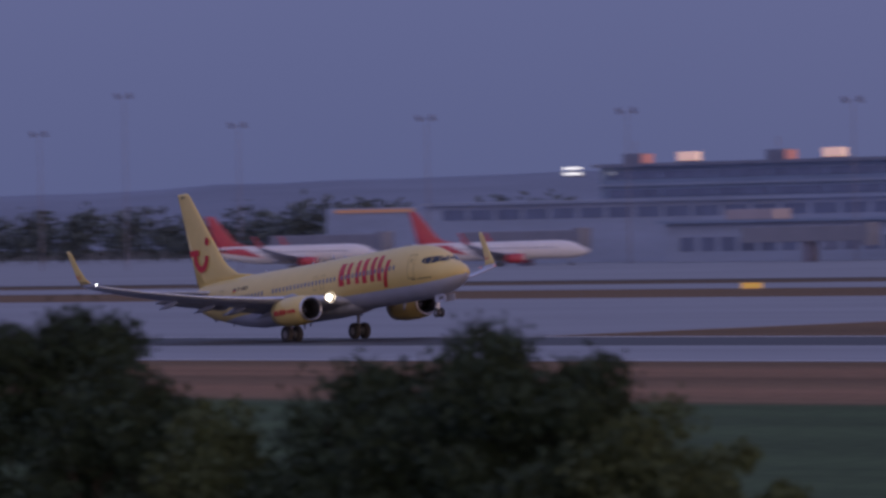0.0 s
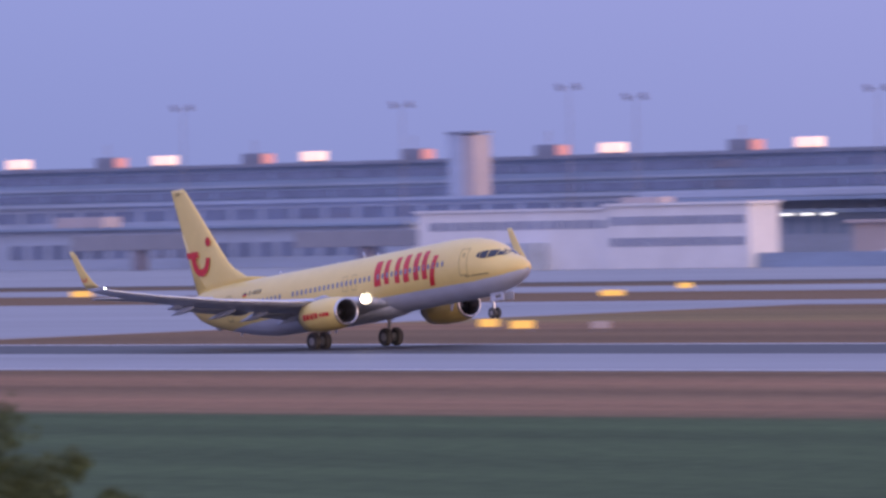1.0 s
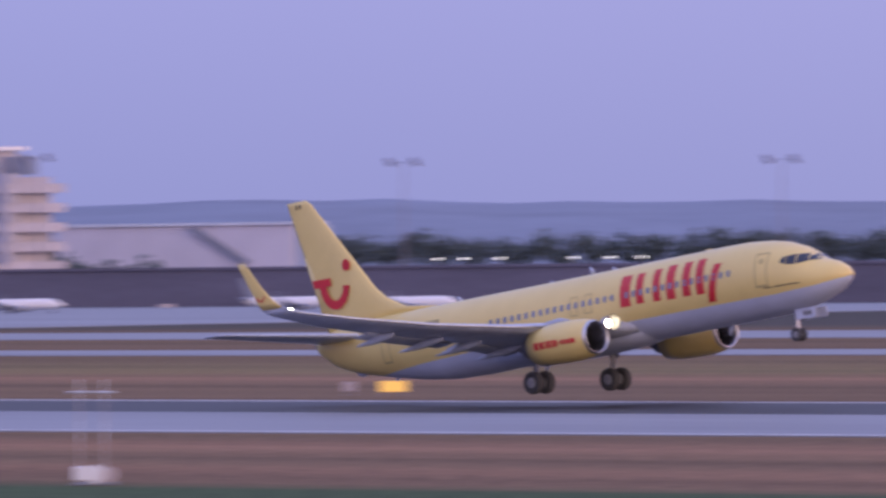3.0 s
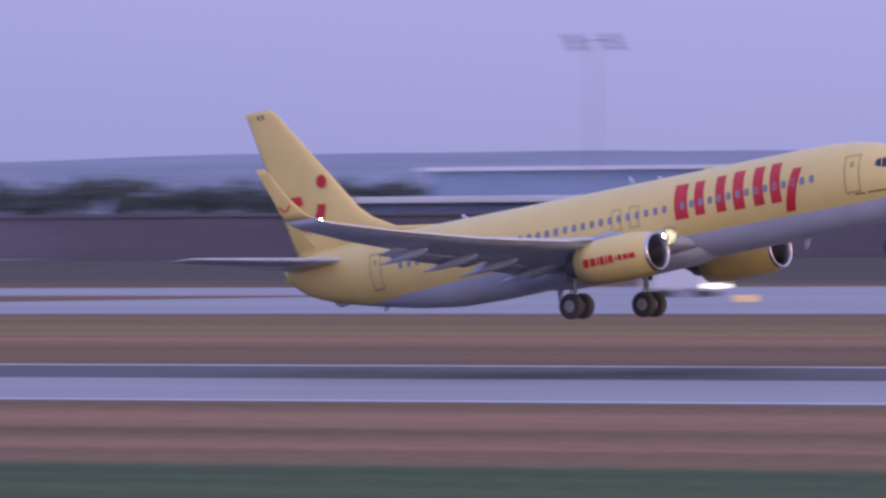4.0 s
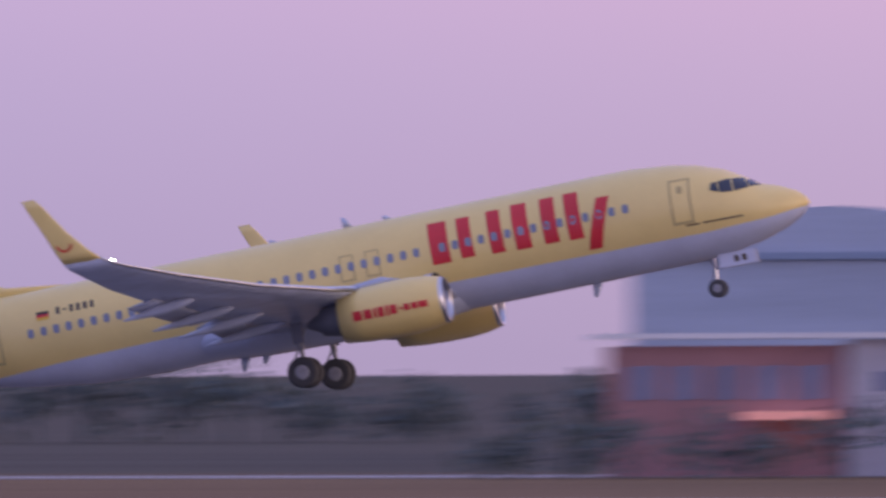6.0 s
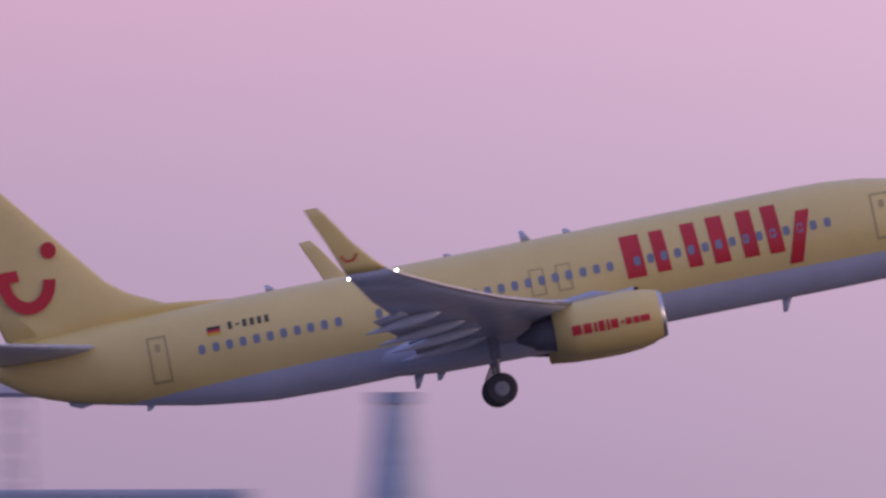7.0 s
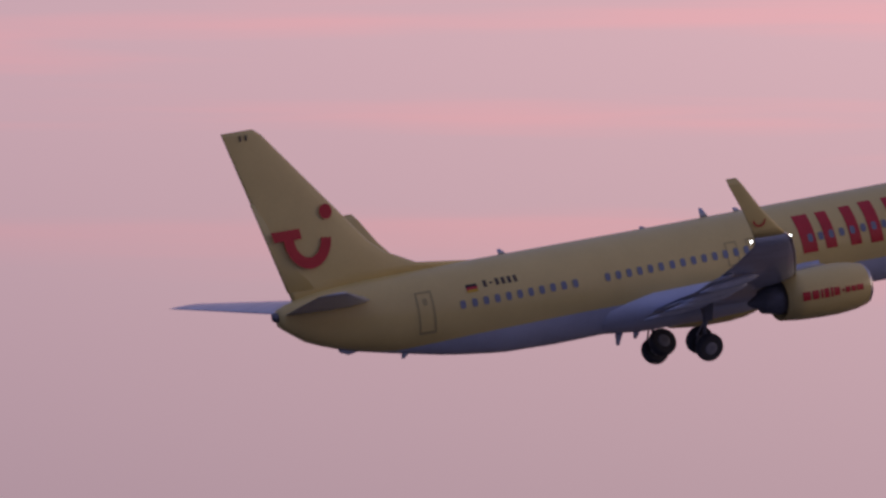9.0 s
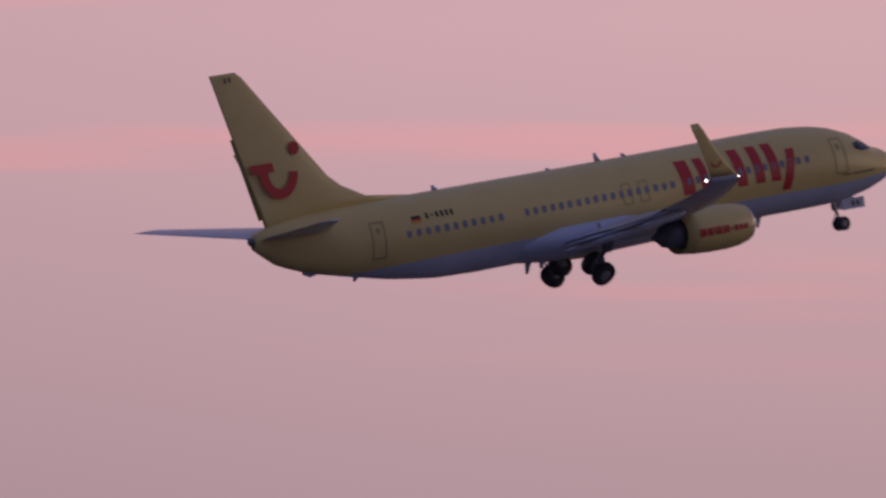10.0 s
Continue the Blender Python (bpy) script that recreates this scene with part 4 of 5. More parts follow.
def terminal():
    """Long dark blue-grey building with lit boxes on its roof."""
    t = thing("terminal_building", "long dark blue-grey terminal with glazed bands and lit roof boxes", "building")
    x0, x1, y = -1725, -1240, 1090
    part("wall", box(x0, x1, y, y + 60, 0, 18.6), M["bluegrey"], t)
    part("roof", box(x0 - 1, x1 + 1, y - 1.5, y + 61, 18.6, 19.3), M["roofgrey"], t, "thin grey flat roof")
    for z in (8.6, 12.6, 16.2):
        for i in range(24):
            xa = x0 + 3 + i * (x1 - x0 - 6) / 24
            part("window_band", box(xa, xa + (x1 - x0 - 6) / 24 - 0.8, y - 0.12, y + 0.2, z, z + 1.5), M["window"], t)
    for z in (11.0, 14.8):
        part("ledge", box(x0, x1, y - 0.5, y + 0.3, z, z + 0.4), M["bluegrey2"], t, "light blue ledge")
    xs = [-1684, -1632, -1581, -1528, -1485, -1426, -1375, -1324, -1272]
    for i, x in enumerate(xs):
        b = thing("roof_light_box", "glowing pale box on the terminal roof", "lamp", pose(x * 1.0083, y + 4, 19.3), "lit boxes on the terminal roof")
        part("case", box(-3.7, 3.7, -0.9, 0.9, 0, 0.3), M["roofgrey"], b)
        part("panel", box(-3.5, 3.5, -0.7, 0.7, 0.3, 2.1, 0.1), M["lit"], b, "glowing warm white panel")
        e = thing("roof_plant", "grey and reddish plant unit on the terminal roof", "roof unit", pose((x - 18) * 1.0083, y + 4, 19.3), "plant units on the terminal roof")
        part("case", box(-5, 1.5, -1.0, 1.0, 0, 2.1, 0.1), M["roofgrey"], e)
        part("panel", box(1.5, 3.5, -0.9, 0.9, 0, 1.9, 0.1), M["litred"], e, "dim red lit panel")
        part("mast", tube((-2, 0, 2.4), (-2, 0, 4.6), 0.12), M["mast"], e)
    # stair tower
    s = thing("stair_tower", "pale square stair tower in front of the terminal", "tower", pose(-1497.5, 1060, 0))
    # Two tones: the paler right half paints in the low sun's light.
    part("shaft", box(-4.0, 0.3, 0, 4.0, 0, 23.4), M["bluegrey2"], s, "blue-grey shaft")
    part("shaft", box(0.32, 3.6, 0.2, 4.0, 0, 23.1), M["pinkish"], s, "shaft half toned pale for its sunlit side")
    part("cap", box(-4.2, 3.9, -0.3, 4.2, 23.4, 23.8), M["roofgrey"], s)
    # light blue halls before the terminal
    h = thing("gate_hall", "low light blue gate hall with a thin roof", "building", pose(-1560, 1010, 0))
    part("wall", box(-16, 118, 0, 30, 0, 7.2), M["bluegrey2"], h)
    part("roof", box(-17, 119, -1.5, 31, 7.2, 7.7), M["bluegrey"], h)
    windows_row(h, -12, 110, 0, 2.0, 4.6, 18, 0.25)
    h2 = thing("gate_hall", "low light blue gate hall with a flat roof", "building", pose(-1560, 1040, 0))
    part("wall", box(-150, 215, 0, 40, 0, 11.5), M["bluegrey2"], h2)
    part("roof", box(-151, 216, -1, 41, 11.5, 12.1), M["bluegrey2"], h2)
    part("wing_wall", box(-190, -150.2, 0.4, 40, 0, 11.5), M["bluegrey2"], h2)
    part("lit_band", box(-186, -156, 0.1, 0.38, 10.5, 11.2), M["dimorange"], h2, "glowing orange band under the roof")
    windows_row(h2, -145, 200, 0, 8.6, 10.6, 34, 0.15)
    part("roof_room", box(1, 17, 2, 6, 7.7, 9.6, 0.1), M["pinkish"], h, "pale pinkish room on the roof")
    part("bracket", box(-1732, -1725, 1086.0, 1086.4, 16.8, 17.2), M["mast"], t)
    for z in (17.3, 18.4):
        part("lit_bar", box(-1732, -1726, 1085.6, 1086.2, z, z + 0.5), M["litwhite"], t, "glowing white bar on a bracket")
    part("bracket", box(-1729.2, -1728.8, 1086.0, 1086.4, 17.2, 18.9), M["mast"], t)
    # jet bridges
    for k, x in enumerate((-1655, -1585, -1490, -1420)):
        j = thing("jet_bridge", "pale passenger bridge reaching from the gate hall", "jet bridge", pose(x, 985, 0, 0, 0, 20), "passenger bridges")
        part("tunnel", box(-14, 14, -1.6, 1.6, 3.6, 6.4, 0.1), M["roofgrey"], j)
        part("leg", box(-1, 1, -1, 1, 0, 3.6), M["mast"], j)
        part("rotunda", tube((13, 0, 2.8), (13, 0, 6.8), 1.8, 1.8, 16), M["roofgrey"], j)


def white_office():
    w = thing("office_building", "long white two-storey office building with rows of dark windows", "building", pose(0, 900, 0))
    k = 0.9
    x0, xm, x1 = -1426 * k, -1369 * k, -1329 * k
    part("wall", box(x0, xm, 0, 5, 0, 9.0), M["white"], w)
    part("wall", box(xm, x1, -1.5, 4, 0, 9.5), M["white"], w)
    part("roof", box(x0 - 0.5, xm, -0.5, 5.2, 9.0, 9.35), M["white"], w)
    part("roof", box(xm - 0.3, x1 + 0.5, -2, 4.2, 9.5, 9.9), M["white"], w)
    windows_row(w, x0 + 3, xm - 1, 0, 6.2, 7.5, 15, 0.35)
    windows_row(w, xm + 1, x1 - 1, -1.5, 6.6, 7.9, 12, 0.3)
    windows_row(w, xm + 1, x1 - 1, -1.5, 3.4, 4.7, 12, 0.3)
    part("roof_room", box(-1231, -1221, 0.5, 3.2, 9.9, 10.8, 0.1), M["pinkish"], w, "pale pinkish room on the roof")
    part("annex", box(x0 + 24, x0 + 34, -4, 0, 0, 4.2), M["bluegrey2"], w, "light blue annex")
    part("gate", box(x0 + 13, x0 + 23, -0.3, 0.1, 0, 4.2), M["bluegrey"], w, "blue roller gate")
    # canopy building with a row of lamps
    c = thing("canopy_hall", "blue hall under a wide light blue canopy", "building", pose(0, 960, 0))
    part("wall", box(-1300, -1165, 2, 40, 0, 10.55), M["bluegrey2"], c)
    part("canopy", box(-1300, -1195, -6, 42, 10.6, 11.7, 0.1), M["bluegrey2"], c, "light blue canopy slab")
    part("fascia", box(-1302, -1193, -6.6, -6.05, 9.9, 10.55), M["bluegrey"], c, "dark blue fascia")
    part("eave", box(-1275, -1165, -4, 2, 7.9, 8.5), M["bluegrey"], c)
    windows_row(c, -1300, -1200, 1.2, 8.5, 9.8, 20, 0.1, M["bluegrey2"])
    windows_row(c, -1298, -1167, 2, 4.6, 7.0, 30, 0.3, M["bluegrey"])
    for i in range(9):
        x = -1266 + 5.2 * i + (14 if i > 3 else 0)
        l = thing("canopy_lamp", "small bright white lamp under the canopy", "lamp", pose(x, 954.5, 7.55), "lamps under the canopy")
        part("lens", box(-0.9, 0.9, -0.3, 0.3, 0.0, 0.3, 0.05), M["litwhite"], l)
        part("bracket", box(-0.1, 0.1, -0.1, 0.1, 0.3, 0.5), M["mast"], l)
    p = thing("low_building", "low pale pinkish building with a flat roof", "building", pose(0, 930, 0))
    part("wall", box(-1212, -1136, 0, 16, 0, 6.3), M["pinkish"], p)
    part("roof", box(-1213, -1135, -0.8, 16.6, 6.3, 6.8), M["pinkish"], p)
    part("glass_end", box(-1134.5, -1120, -1, 14, 0, 7.8, 0.1), M["bluegrey2"], p, "light blue glazed end")
    for i in range(4):
        part("mullion", box(-1134 + 3.6 * i, -1133 + 3.6 * i, -1.4, -1.05, 0, 7.6), M["white"], p)
    f = thing("fence_wall", "long low dark blue fence beside the apron", "fence", pose(0, 900, 0))
    part("panel", box(-1200, -1020, -0.2, 0.2, 0, 2.2), M["bluegrey"], f)


def car_park():
    """Large stepped multi-storey block with open decks."""
    b = thing("parking_block", "large pale six-storey parking block with open decks and rooftop plant", "building", pose(0, 1000, 0))
    x0, x1 = -1167, -1082
    part("core", box(x0 + 2, x1 - 2, 4, 11, 0, 19.0), M["tan"], b)
    for i in range(6):
        z = 2.4 + 2.85 * i
        part("deck", box(x0, x1, 0, 12, z, z + 1.35), M["tan"], b, "pale concrete deck parapet")
        # Solid set-back fill; its grey stands for the shade in the deck.
        part("opening", box(x0 + 1, x1 - 1, 0.6, 3.9, z + 1.4, z + 2.8), M["shade"], b, "solid grey fill for the shade between decks")
        for j in range(15):
            x = x0 + (x1 - x0) * j / 14
            part("pillar", box(x - 0.45, x + 0.45, 0.1, 1.1, z + 1.35, z + 2.85), M["tan"], b)
    part("top_storey", box(-1144, -1126, 2, 10, 19.3, 22.6), M["tan"], b)
    part("top_storey", box(-1112, -1090, 2, 10, 19.3, 22.9), M["tan"], b)
    part("top_roof", box(-1145, -1114, 1, 11, 22.6, 23.0), M["white"], b, "pale flat roof edge")
    for xa, xb, z in ((-1145, -1122, 24.0), (-1112, -1094, 24.4), (-1131, -1116, 21.0), (-1166, -1148, 20.4), (-1108, -1084, 20.6)):
        part("roof_rail", box(xa, xb, 0.8, 0.95, z, z + 0.16), M["white"], b, "thin pale roof rail")
        for k in range(6):
            x = xa + 0.1 + (xb - xa - 0.3) * k / 5
            part("rail_post", box(x, x + 0.1, 0.82, 0.93, 19.25 if z < 22 else 22.9, z), M["white"], b)
    part("top_roof", box(-1113, -1089, 1, 11, 22.9, 23.5), M["white"], b)
    windows_row(b, -1143, -1127, 2, 20.4, 21.8, 6, 0.3)
    windows_row(b, -1111, -1091, 2, 20.4, 22.0, 7, 0.3)
    for xa, za in ((-1160, 8.4), (-1150, 14.0), (-1128, 11.2), (-1118, 16.9), (-1101, 8.3), (-1095, 14.1)):
        part("deck_lamp", box(xa, xa + 5, 1.0, 1.18, za - 0.35, za - 0.15), M["litdim"], b, "dim lit strip lamp on a deck")
    part("sign_band", box(-1104, -1094, -0.4, -0.05, 15.6, 17.2), M["bluegrey2"], b, "blue band on the parapet")
    for x in (-1088, -1085.5, -1083):
        part("vent", tube((x, 6, 19.3), (x, 6, 22.0), 0.8, 0.8, 12), M["roofgrey"], b)
    for x in (-1142, -1090):
        for k in range(3):
            part("ramp", box(x + 3 * k, x + 3 * k + 1.6, -3.5 - 0.5 * k, -0.2, 5.5 - 1.2 * k, 9.5 - 1.6 * k, 0.1), M["tan"], b, "pale slanting stair ramp")
    g = thing("glass_block", "dark blue glazed office block beside the parking block", "building", pose(0, 1000, 0))
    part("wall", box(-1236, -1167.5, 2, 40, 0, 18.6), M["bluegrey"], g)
    for i in range(5):
        z = 3.2 + 3.1 * i
        windows_row(g, -1235, -1168.5, 2, z, z + 1.7, 12, 0.12)
    part("roof", box(-1237, -1167.6, 1, 41, 18.6, 19.2), M["roofgrey"], g)
    part("roof_room", box(-1228, -1200, 8, 36, 19.2, 22.0), M["bluegrey2"], g)
    for z in (20.9, 22.0):
        part("roof_slab", box(-1229, -1204, 7.4, 36.6, z, z + 0.3), M["white"], g, "pale roof slab edge")
    part("roof_light", box(-1183, -1172, 1.5, 2.5, 19.3, 19.7), M["litred"], g, "pinkish lit roof edge")
    h = thing("white_hall", "plain rose-white storage hall with an outside stair", "building", pose(0, 1100, 0))
    part("wall", box(-1178, -1124, 0, 5, 0, 11.8), M["rosewhite"], h)
    part("end_wall", box(-1123.8, -1121.5, 0.5, 5, 0, 11.7), M["bluegrey2"], h)
    part("roof", box(-1178.5, -1123, -0.5, 5.5, 11.8, 12.2), M["white"], h)
    bm = bmesh.new()
    for i in range(12):
        add_box(bm, -1147 + 1.0 * i, -1145.4 + 1.0 * i, -1.2, -0.1, 11.0 - 0.45 * i, 11.5 - 0.45 * i)
    part("stair", bm, M["roofgrey"], h, "grey outside stair")
    # long service embankment
    e = thing("embankment_wall", "long dark retaining wall beyond the apron", "wall", pose(0, 990, 0))
    part("wall", box(-1120, -560, 0, 3, 0, 5.2), M["mauve"], e)
    part("coping", box(-1121, -559, -0.3, 3.3, 5.2, 5.6), M["mauve"], e)
    part("wall", box(-558, -330, -24, -21, 0, 4.0), M["mauve"], e)
    part("coping", box(-558.6, -329.5, -24.3, -20.7, 4.0, 4.25), M["tan"], e, "pale wall coping")


def far_tree_row(x0, x1, y, h, n, seed, label):
    rng = random.Random(seed)
    bm = bmesh.new()
    for i in range(n):
        x = x0 + (x1 - x0) * (i + rng.uniform(0, 0.9)) / n
        hh = h * rng.uniform(0.65, 1.15)
        add_tube(bm, (x, y, -0.2), (x, y, hh * 0.5), 0.25, 0.12, 5)
        for _ in range(4):
            r = hh * rng.uniform(0.24, 0.38)
            clump_leaves(bm, (x + rng.uniform(-0.35, 0.35) * hh, y + rng.uniform(-2, 2), hh * rng.uniform(0.24, 0.74)), (r, r, r * 0.8), 42, hh * 0.07, rng)
    me = bpy.data.meshes.new("tree_row")
    bm.to_mesh(me); bm.free()
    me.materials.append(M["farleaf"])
    tagged(new("tree_row", me), label, "trees", kind="stuff")


def light_mast(x, y, h, kind):
    m = thing("light_mast", "tall slim apron floodlight mast with slanted lamp heads", "light mast", pose(x, y, 0), "apron floodlight masts")
    part("pole", tube((0, 0, 0), (0, 0, h), 0.16, 0.07, 10), M["mast"], m)
    part("crossbar", tube((-2.2, 0, h - 0.2), (2.2, 0, h - 0.2), 0.035, 0.035, 6), M["mast"], m)
    for k in (-1, 1):
        for i in range(kind):
            bm = box(-0.5, 0.5, -0.3, 0.3, -0.14, 0.14, 0.05)
            part("floodlight", bm, M["mast"], m, "dark unlit lamp head", m=pose(k * 2.5 + 0.4 * i, -0.3, h + 0.2 - 0.62 * i, 25, 27, 0))
    return m


def build_masts():
    for x, h in ((-1795, 28), (-1760, 35), (-1715, 28.3), (-1644, 28.3), (-1573, 28.3), (-1498, 28.8), (-1430, 28), (-1381, 30), (-1362, 28), (-1296, 28), (-1075, 21.8), (-1000, 20.1), (-928, 19.5)):
        light_mast(x, 1000, h, 2)
    for x, h in ((-653, 24.8), (-607, 29), (-578, 28), (-554, 27.2), (-520, 26.7), (-490, 26.2)):
        light_mast(x, 900, h, 3)
    for x, h in ((-605, 25.1), (-597, 23.5), (-585, 23.2), (-564, 22.9), (-544, 22.4), (-527, 22), (-515, 21.6), (-500, 21.4), (-470, 21)):
        light_mast(x, 901, h, 1)


def mid_field():
    # low dark glazed hall and light roofed hall
    a = thing("low_hall", "low dark glazed hall with a long light roof edge", "building", pose(0, 1000, 0))
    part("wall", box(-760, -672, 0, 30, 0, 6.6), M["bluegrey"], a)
    part("roof", box(-762, -690, -2, 32, 6.7, 7.5, 0.1), M["white"], a, "light roof edge")
    part("upper", box(-755, -705, 6, 28, 7.5, 10.6), M["bluegrey"], a)
    part("upper_roof", box(-756, -704, 5, 29, 10.6, 11.1), M["white"], a)
    windows_row(a, -758, -674, 0, 3.0, 6.0, 20, 0.1)
    part("cabin", box(-693, -679, 4, 16, 6.7, 11.0), M["window"], a, "dark glazed roof cabin")
    part("cabin_roof", box(-694, -674, 3, 17, 11.0, 11.6), M["pinkish"], a)
    b = thing("light_roof_hall", "long hall with a bright roof edge behind trees", "building", pose(0, 1000, 0))
    part("wall", box(-668, -470, 0, 30, 0, 9.2), M["bluegrey2"], b)
    part("roof", box(-669, -469, -2, 32, 10.4, 11.6, 0.1), M["white"], b, "bright roof edge")
    part("band", box(-668.5, -469.5, -0.5, 30, 9.2, 10.4), M["roofgrey"], b)
    part("raised_part", box(-612, -592, 4, 26, 11.6, 13.4), M["bluegrey"], b)
    part("raised_roof", box(-614, -590, 3, 27, 13.4, 14.2), M["white"], b)
    windows_row(b, -660, -480, 0, 3.0, 7.5, 30, 0.2)
    # apron control tower
    t = thing("control_tower", "control tower with a wide blue-grey glazed cab", "control tower", pose(-424, 1000, 0))
    part("shaft", box(-2.4, 2.4, -2.4, 2.4, 0, 15.5, 0.2), M["bluegrey2"], t)
    part("neck", tube((0, 0, 15.5), (0, 0, 19.3), 2.2, 3.0, 20), M["white"], t, "pale tapering neck")
    part("gallery", tube((0, 0, 19.3), (0, 0, 19.7), 5.2, 5.2, 20), M["white"], t, "pale gallery ring")
    part("cab", tube((0, 0, 19.7), (0, 0, 21.7), 5.3, 5.9, 12), M["bluegrey"], t, "dark blue glazed cab")
    for i in range(12):
        a = math.pi * (i + 0.5) / 6
        part("mullion", tube((5.32 * math.cos(a), 5.32 * math.sin(a), 19.7), (5.92 * math.cos(a), 5.92 * math.sin(a), 21.7), 0.09), M["mast"], t)
    part("cab_roof", tube((0, 0, 21.7), (0, 0, 22.3), 6.3, 6.0, 20), M["roofgrey"], t)
    part("aerial", tube((2, 0, 22.3), (2, 0, 26.5), 0.1, 0.05, 6), M["mast"], t)
    c = thing("cargo_building", "grey-blue terminal wing with glazed bands behind trees", "building", pose(0, 1000, 0))
    part("wall", box(-405, -300, 0, 30, 0, 11.8), M["bluegrey2"], c)
    part("roof", box(-380, -299, -2, 31, 14.6, 15.3), M["roofgrey"], c)
    part("upper", box(-378, -301, 2, 29, 11.8, 14.6), M["white"], c)
    windows_row(c, -404, -302, 0, 8.4, 9.6, 20, 0.12)
    windows_row(c, -404, -302, 0, 4.6, 6.4, 20, 0.12)
    part("band", box(-405.5, -299.5, -0.4, 0.1, 10.2, 10.8), M["window"], c)
    part("roof_room", box(-368, -355, 6, 20, 15.3, 18.2), M["bluegrey"], c)
    # parked trailer by the road
    v = thing("trailer", "pale box trailer parked by the taxiway", "trailer", pose(-463, 760, 0))
    part("box", box(-8, 8, -1.3, 1.3, 0.9, 3.4, 0.08), M["white"], v)
    for x in (-5.5, -4.3, 4.6):
        for y in (-1.1, 1.1):
            part("tyre", tube((x, y - 0.15, 0.5), (x, y + 0.15, 0.5), 0.5, 0.5, 14), M["rubber"], v)
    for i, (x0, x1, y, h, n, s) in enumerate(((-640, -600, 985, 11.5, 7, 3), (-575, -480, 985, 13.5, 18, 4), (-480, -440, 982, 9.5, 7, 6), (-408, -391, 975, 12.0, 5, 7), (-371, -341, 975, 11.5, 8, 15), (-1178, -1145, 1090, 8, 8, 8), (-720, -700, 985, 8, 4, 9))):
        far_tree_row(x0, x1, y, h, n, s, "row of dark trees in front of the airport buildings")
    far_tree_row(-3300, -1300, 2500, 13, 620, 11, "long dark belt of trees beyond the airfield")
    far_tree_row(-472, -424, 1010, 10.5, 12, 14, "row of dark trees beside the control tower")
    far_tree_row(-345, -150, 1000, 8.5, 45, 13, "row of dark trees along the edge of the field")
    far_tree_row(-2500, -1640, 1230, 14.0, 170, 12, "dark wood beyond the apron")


def late_field():
    # colourful low block, then the long dark glazed hall
    a = thing("service_block", "mixed reddish and grey service block beside the glazed hall", "building", pose(0, 700, 0))
    part("wall", box(-140, -123, 0, 20, 0, 9.2), M["brick"], a, "reddish wall")
    part("wall", box(-122.8, -106, -0.5, 20, 0, 9.6), M["tan"], a, "pale wall")
    part("roof", box(-141, -105, -1.2, 21, 9.7, 10.1), M["white"], a)
    windows_row(a, -139, -124, 0, 5.4, 7.8, 5, 0.4)
    windows_row(a, -121, -107, -0.5, 6.0, 7.4, 5, 0.3)
    part("awning", box(-130, -124, -2.5, -0.1, 4.0, 4.6), M["litred"], a, "reddish lit awning")
    part("canopy", box(-116.6, -114, -2.0, -0.6, 6.8, 8.0), M["gold"], a, "ochre panel")
    far = thing("curved_roof_hall", "distant hall with a pale curved roof", "building", pose(0, 820, 0))
    bm = bmesh.new()
    add_rings(bm, [[Vector((x, y, z)) for x, z in [(-162 + 34 * k / 10, 17 + 3.8 * math.sin(math.pi * k / 10)) for k in range(11)] + [(-128, 0), (-162, 0)]] for y in (0, 40)])
    part("shell", bm, M["bluegrey2"], far)
    part("trim", box(-161, -129, -0.4, -0.05, 16.4, 17.0), M["bluegrey"], far)
    h = thing("glazed_hall", "long dark blue glazed hall with a thin flat roof", "building", pose(0, 700, 0))
    x0, x1 = -104, -40
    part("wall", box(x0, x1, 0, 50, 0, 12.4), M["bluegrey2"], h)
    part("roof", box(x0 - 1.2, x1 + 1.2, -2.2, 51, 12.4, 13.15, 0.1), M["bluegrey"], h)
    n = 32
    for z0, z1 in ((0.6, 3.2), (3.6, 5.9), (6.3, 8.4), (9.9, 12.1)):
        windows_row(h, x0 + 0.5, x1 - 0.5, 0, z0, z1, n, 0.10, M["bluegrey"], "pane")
    part("ledge", box(x0, x1, -0.9, 0.1, 5.95, 6.25), M["bluegrey2"], h, "light blue ledge")
    for i in range(11):
        l = thing("wall_lamp", "warm lit lamp on the glazed hall", "lamp", pose(x0 + 4 + 5.7 * i, 699.4, 9.1), "lamps on the glazed hall")
        part("lens", box(-0.6, 0.6, -0.15, 0.15, -0.1, 0.1, 0.04), M["litdim"], l)
        part("bracket", box(-0.1, 0.1, 0.15, 0.5, -0.1, 0.1), M["mast"], l)
    far_tree_row(-100, -50, 692, 5.2, 14, 21, "dark trees in front of the glazed hall")
    far_tree_row(-150, -104, 690, 5.8, 12, 22, "dark trees in front of the service block")
    # blocks beyond
    b = thing("tower_block", "pale and pink tower block behind the glazed hall", "building", pose(0, 760, 0))
    part("wall", box(-42, -36.5, 0, 12, 0, 13.4), M["tan"], b)
    part("wall", box(-36.3, -32.4, 0.5, 12, 0, 12.8), M["brick"], b, "pinkish wall")
    part("wall", box(-32.2, -29, 1, 12, 0, 13.6), M["tan"], b)
    windows_row(b, -41.5, -37, 0, 9.0, 12.4, 4, 0.4)
    s = thing("roof_hall", "low hall with a ribbed pale roof", "building", pose(0, 730, 0))
    part("wall", box(-41, -5, 0, 40, 0, 6.8), M["bluegrey2"], s)
    for i in range(9):
        part("roof_rib", box(-41.5, -4.5, -1 + 0.2 * i, 40, 6.8 + 0.17 * i, 6.93 + 0.17 * i), M["bluegrey2"], s)
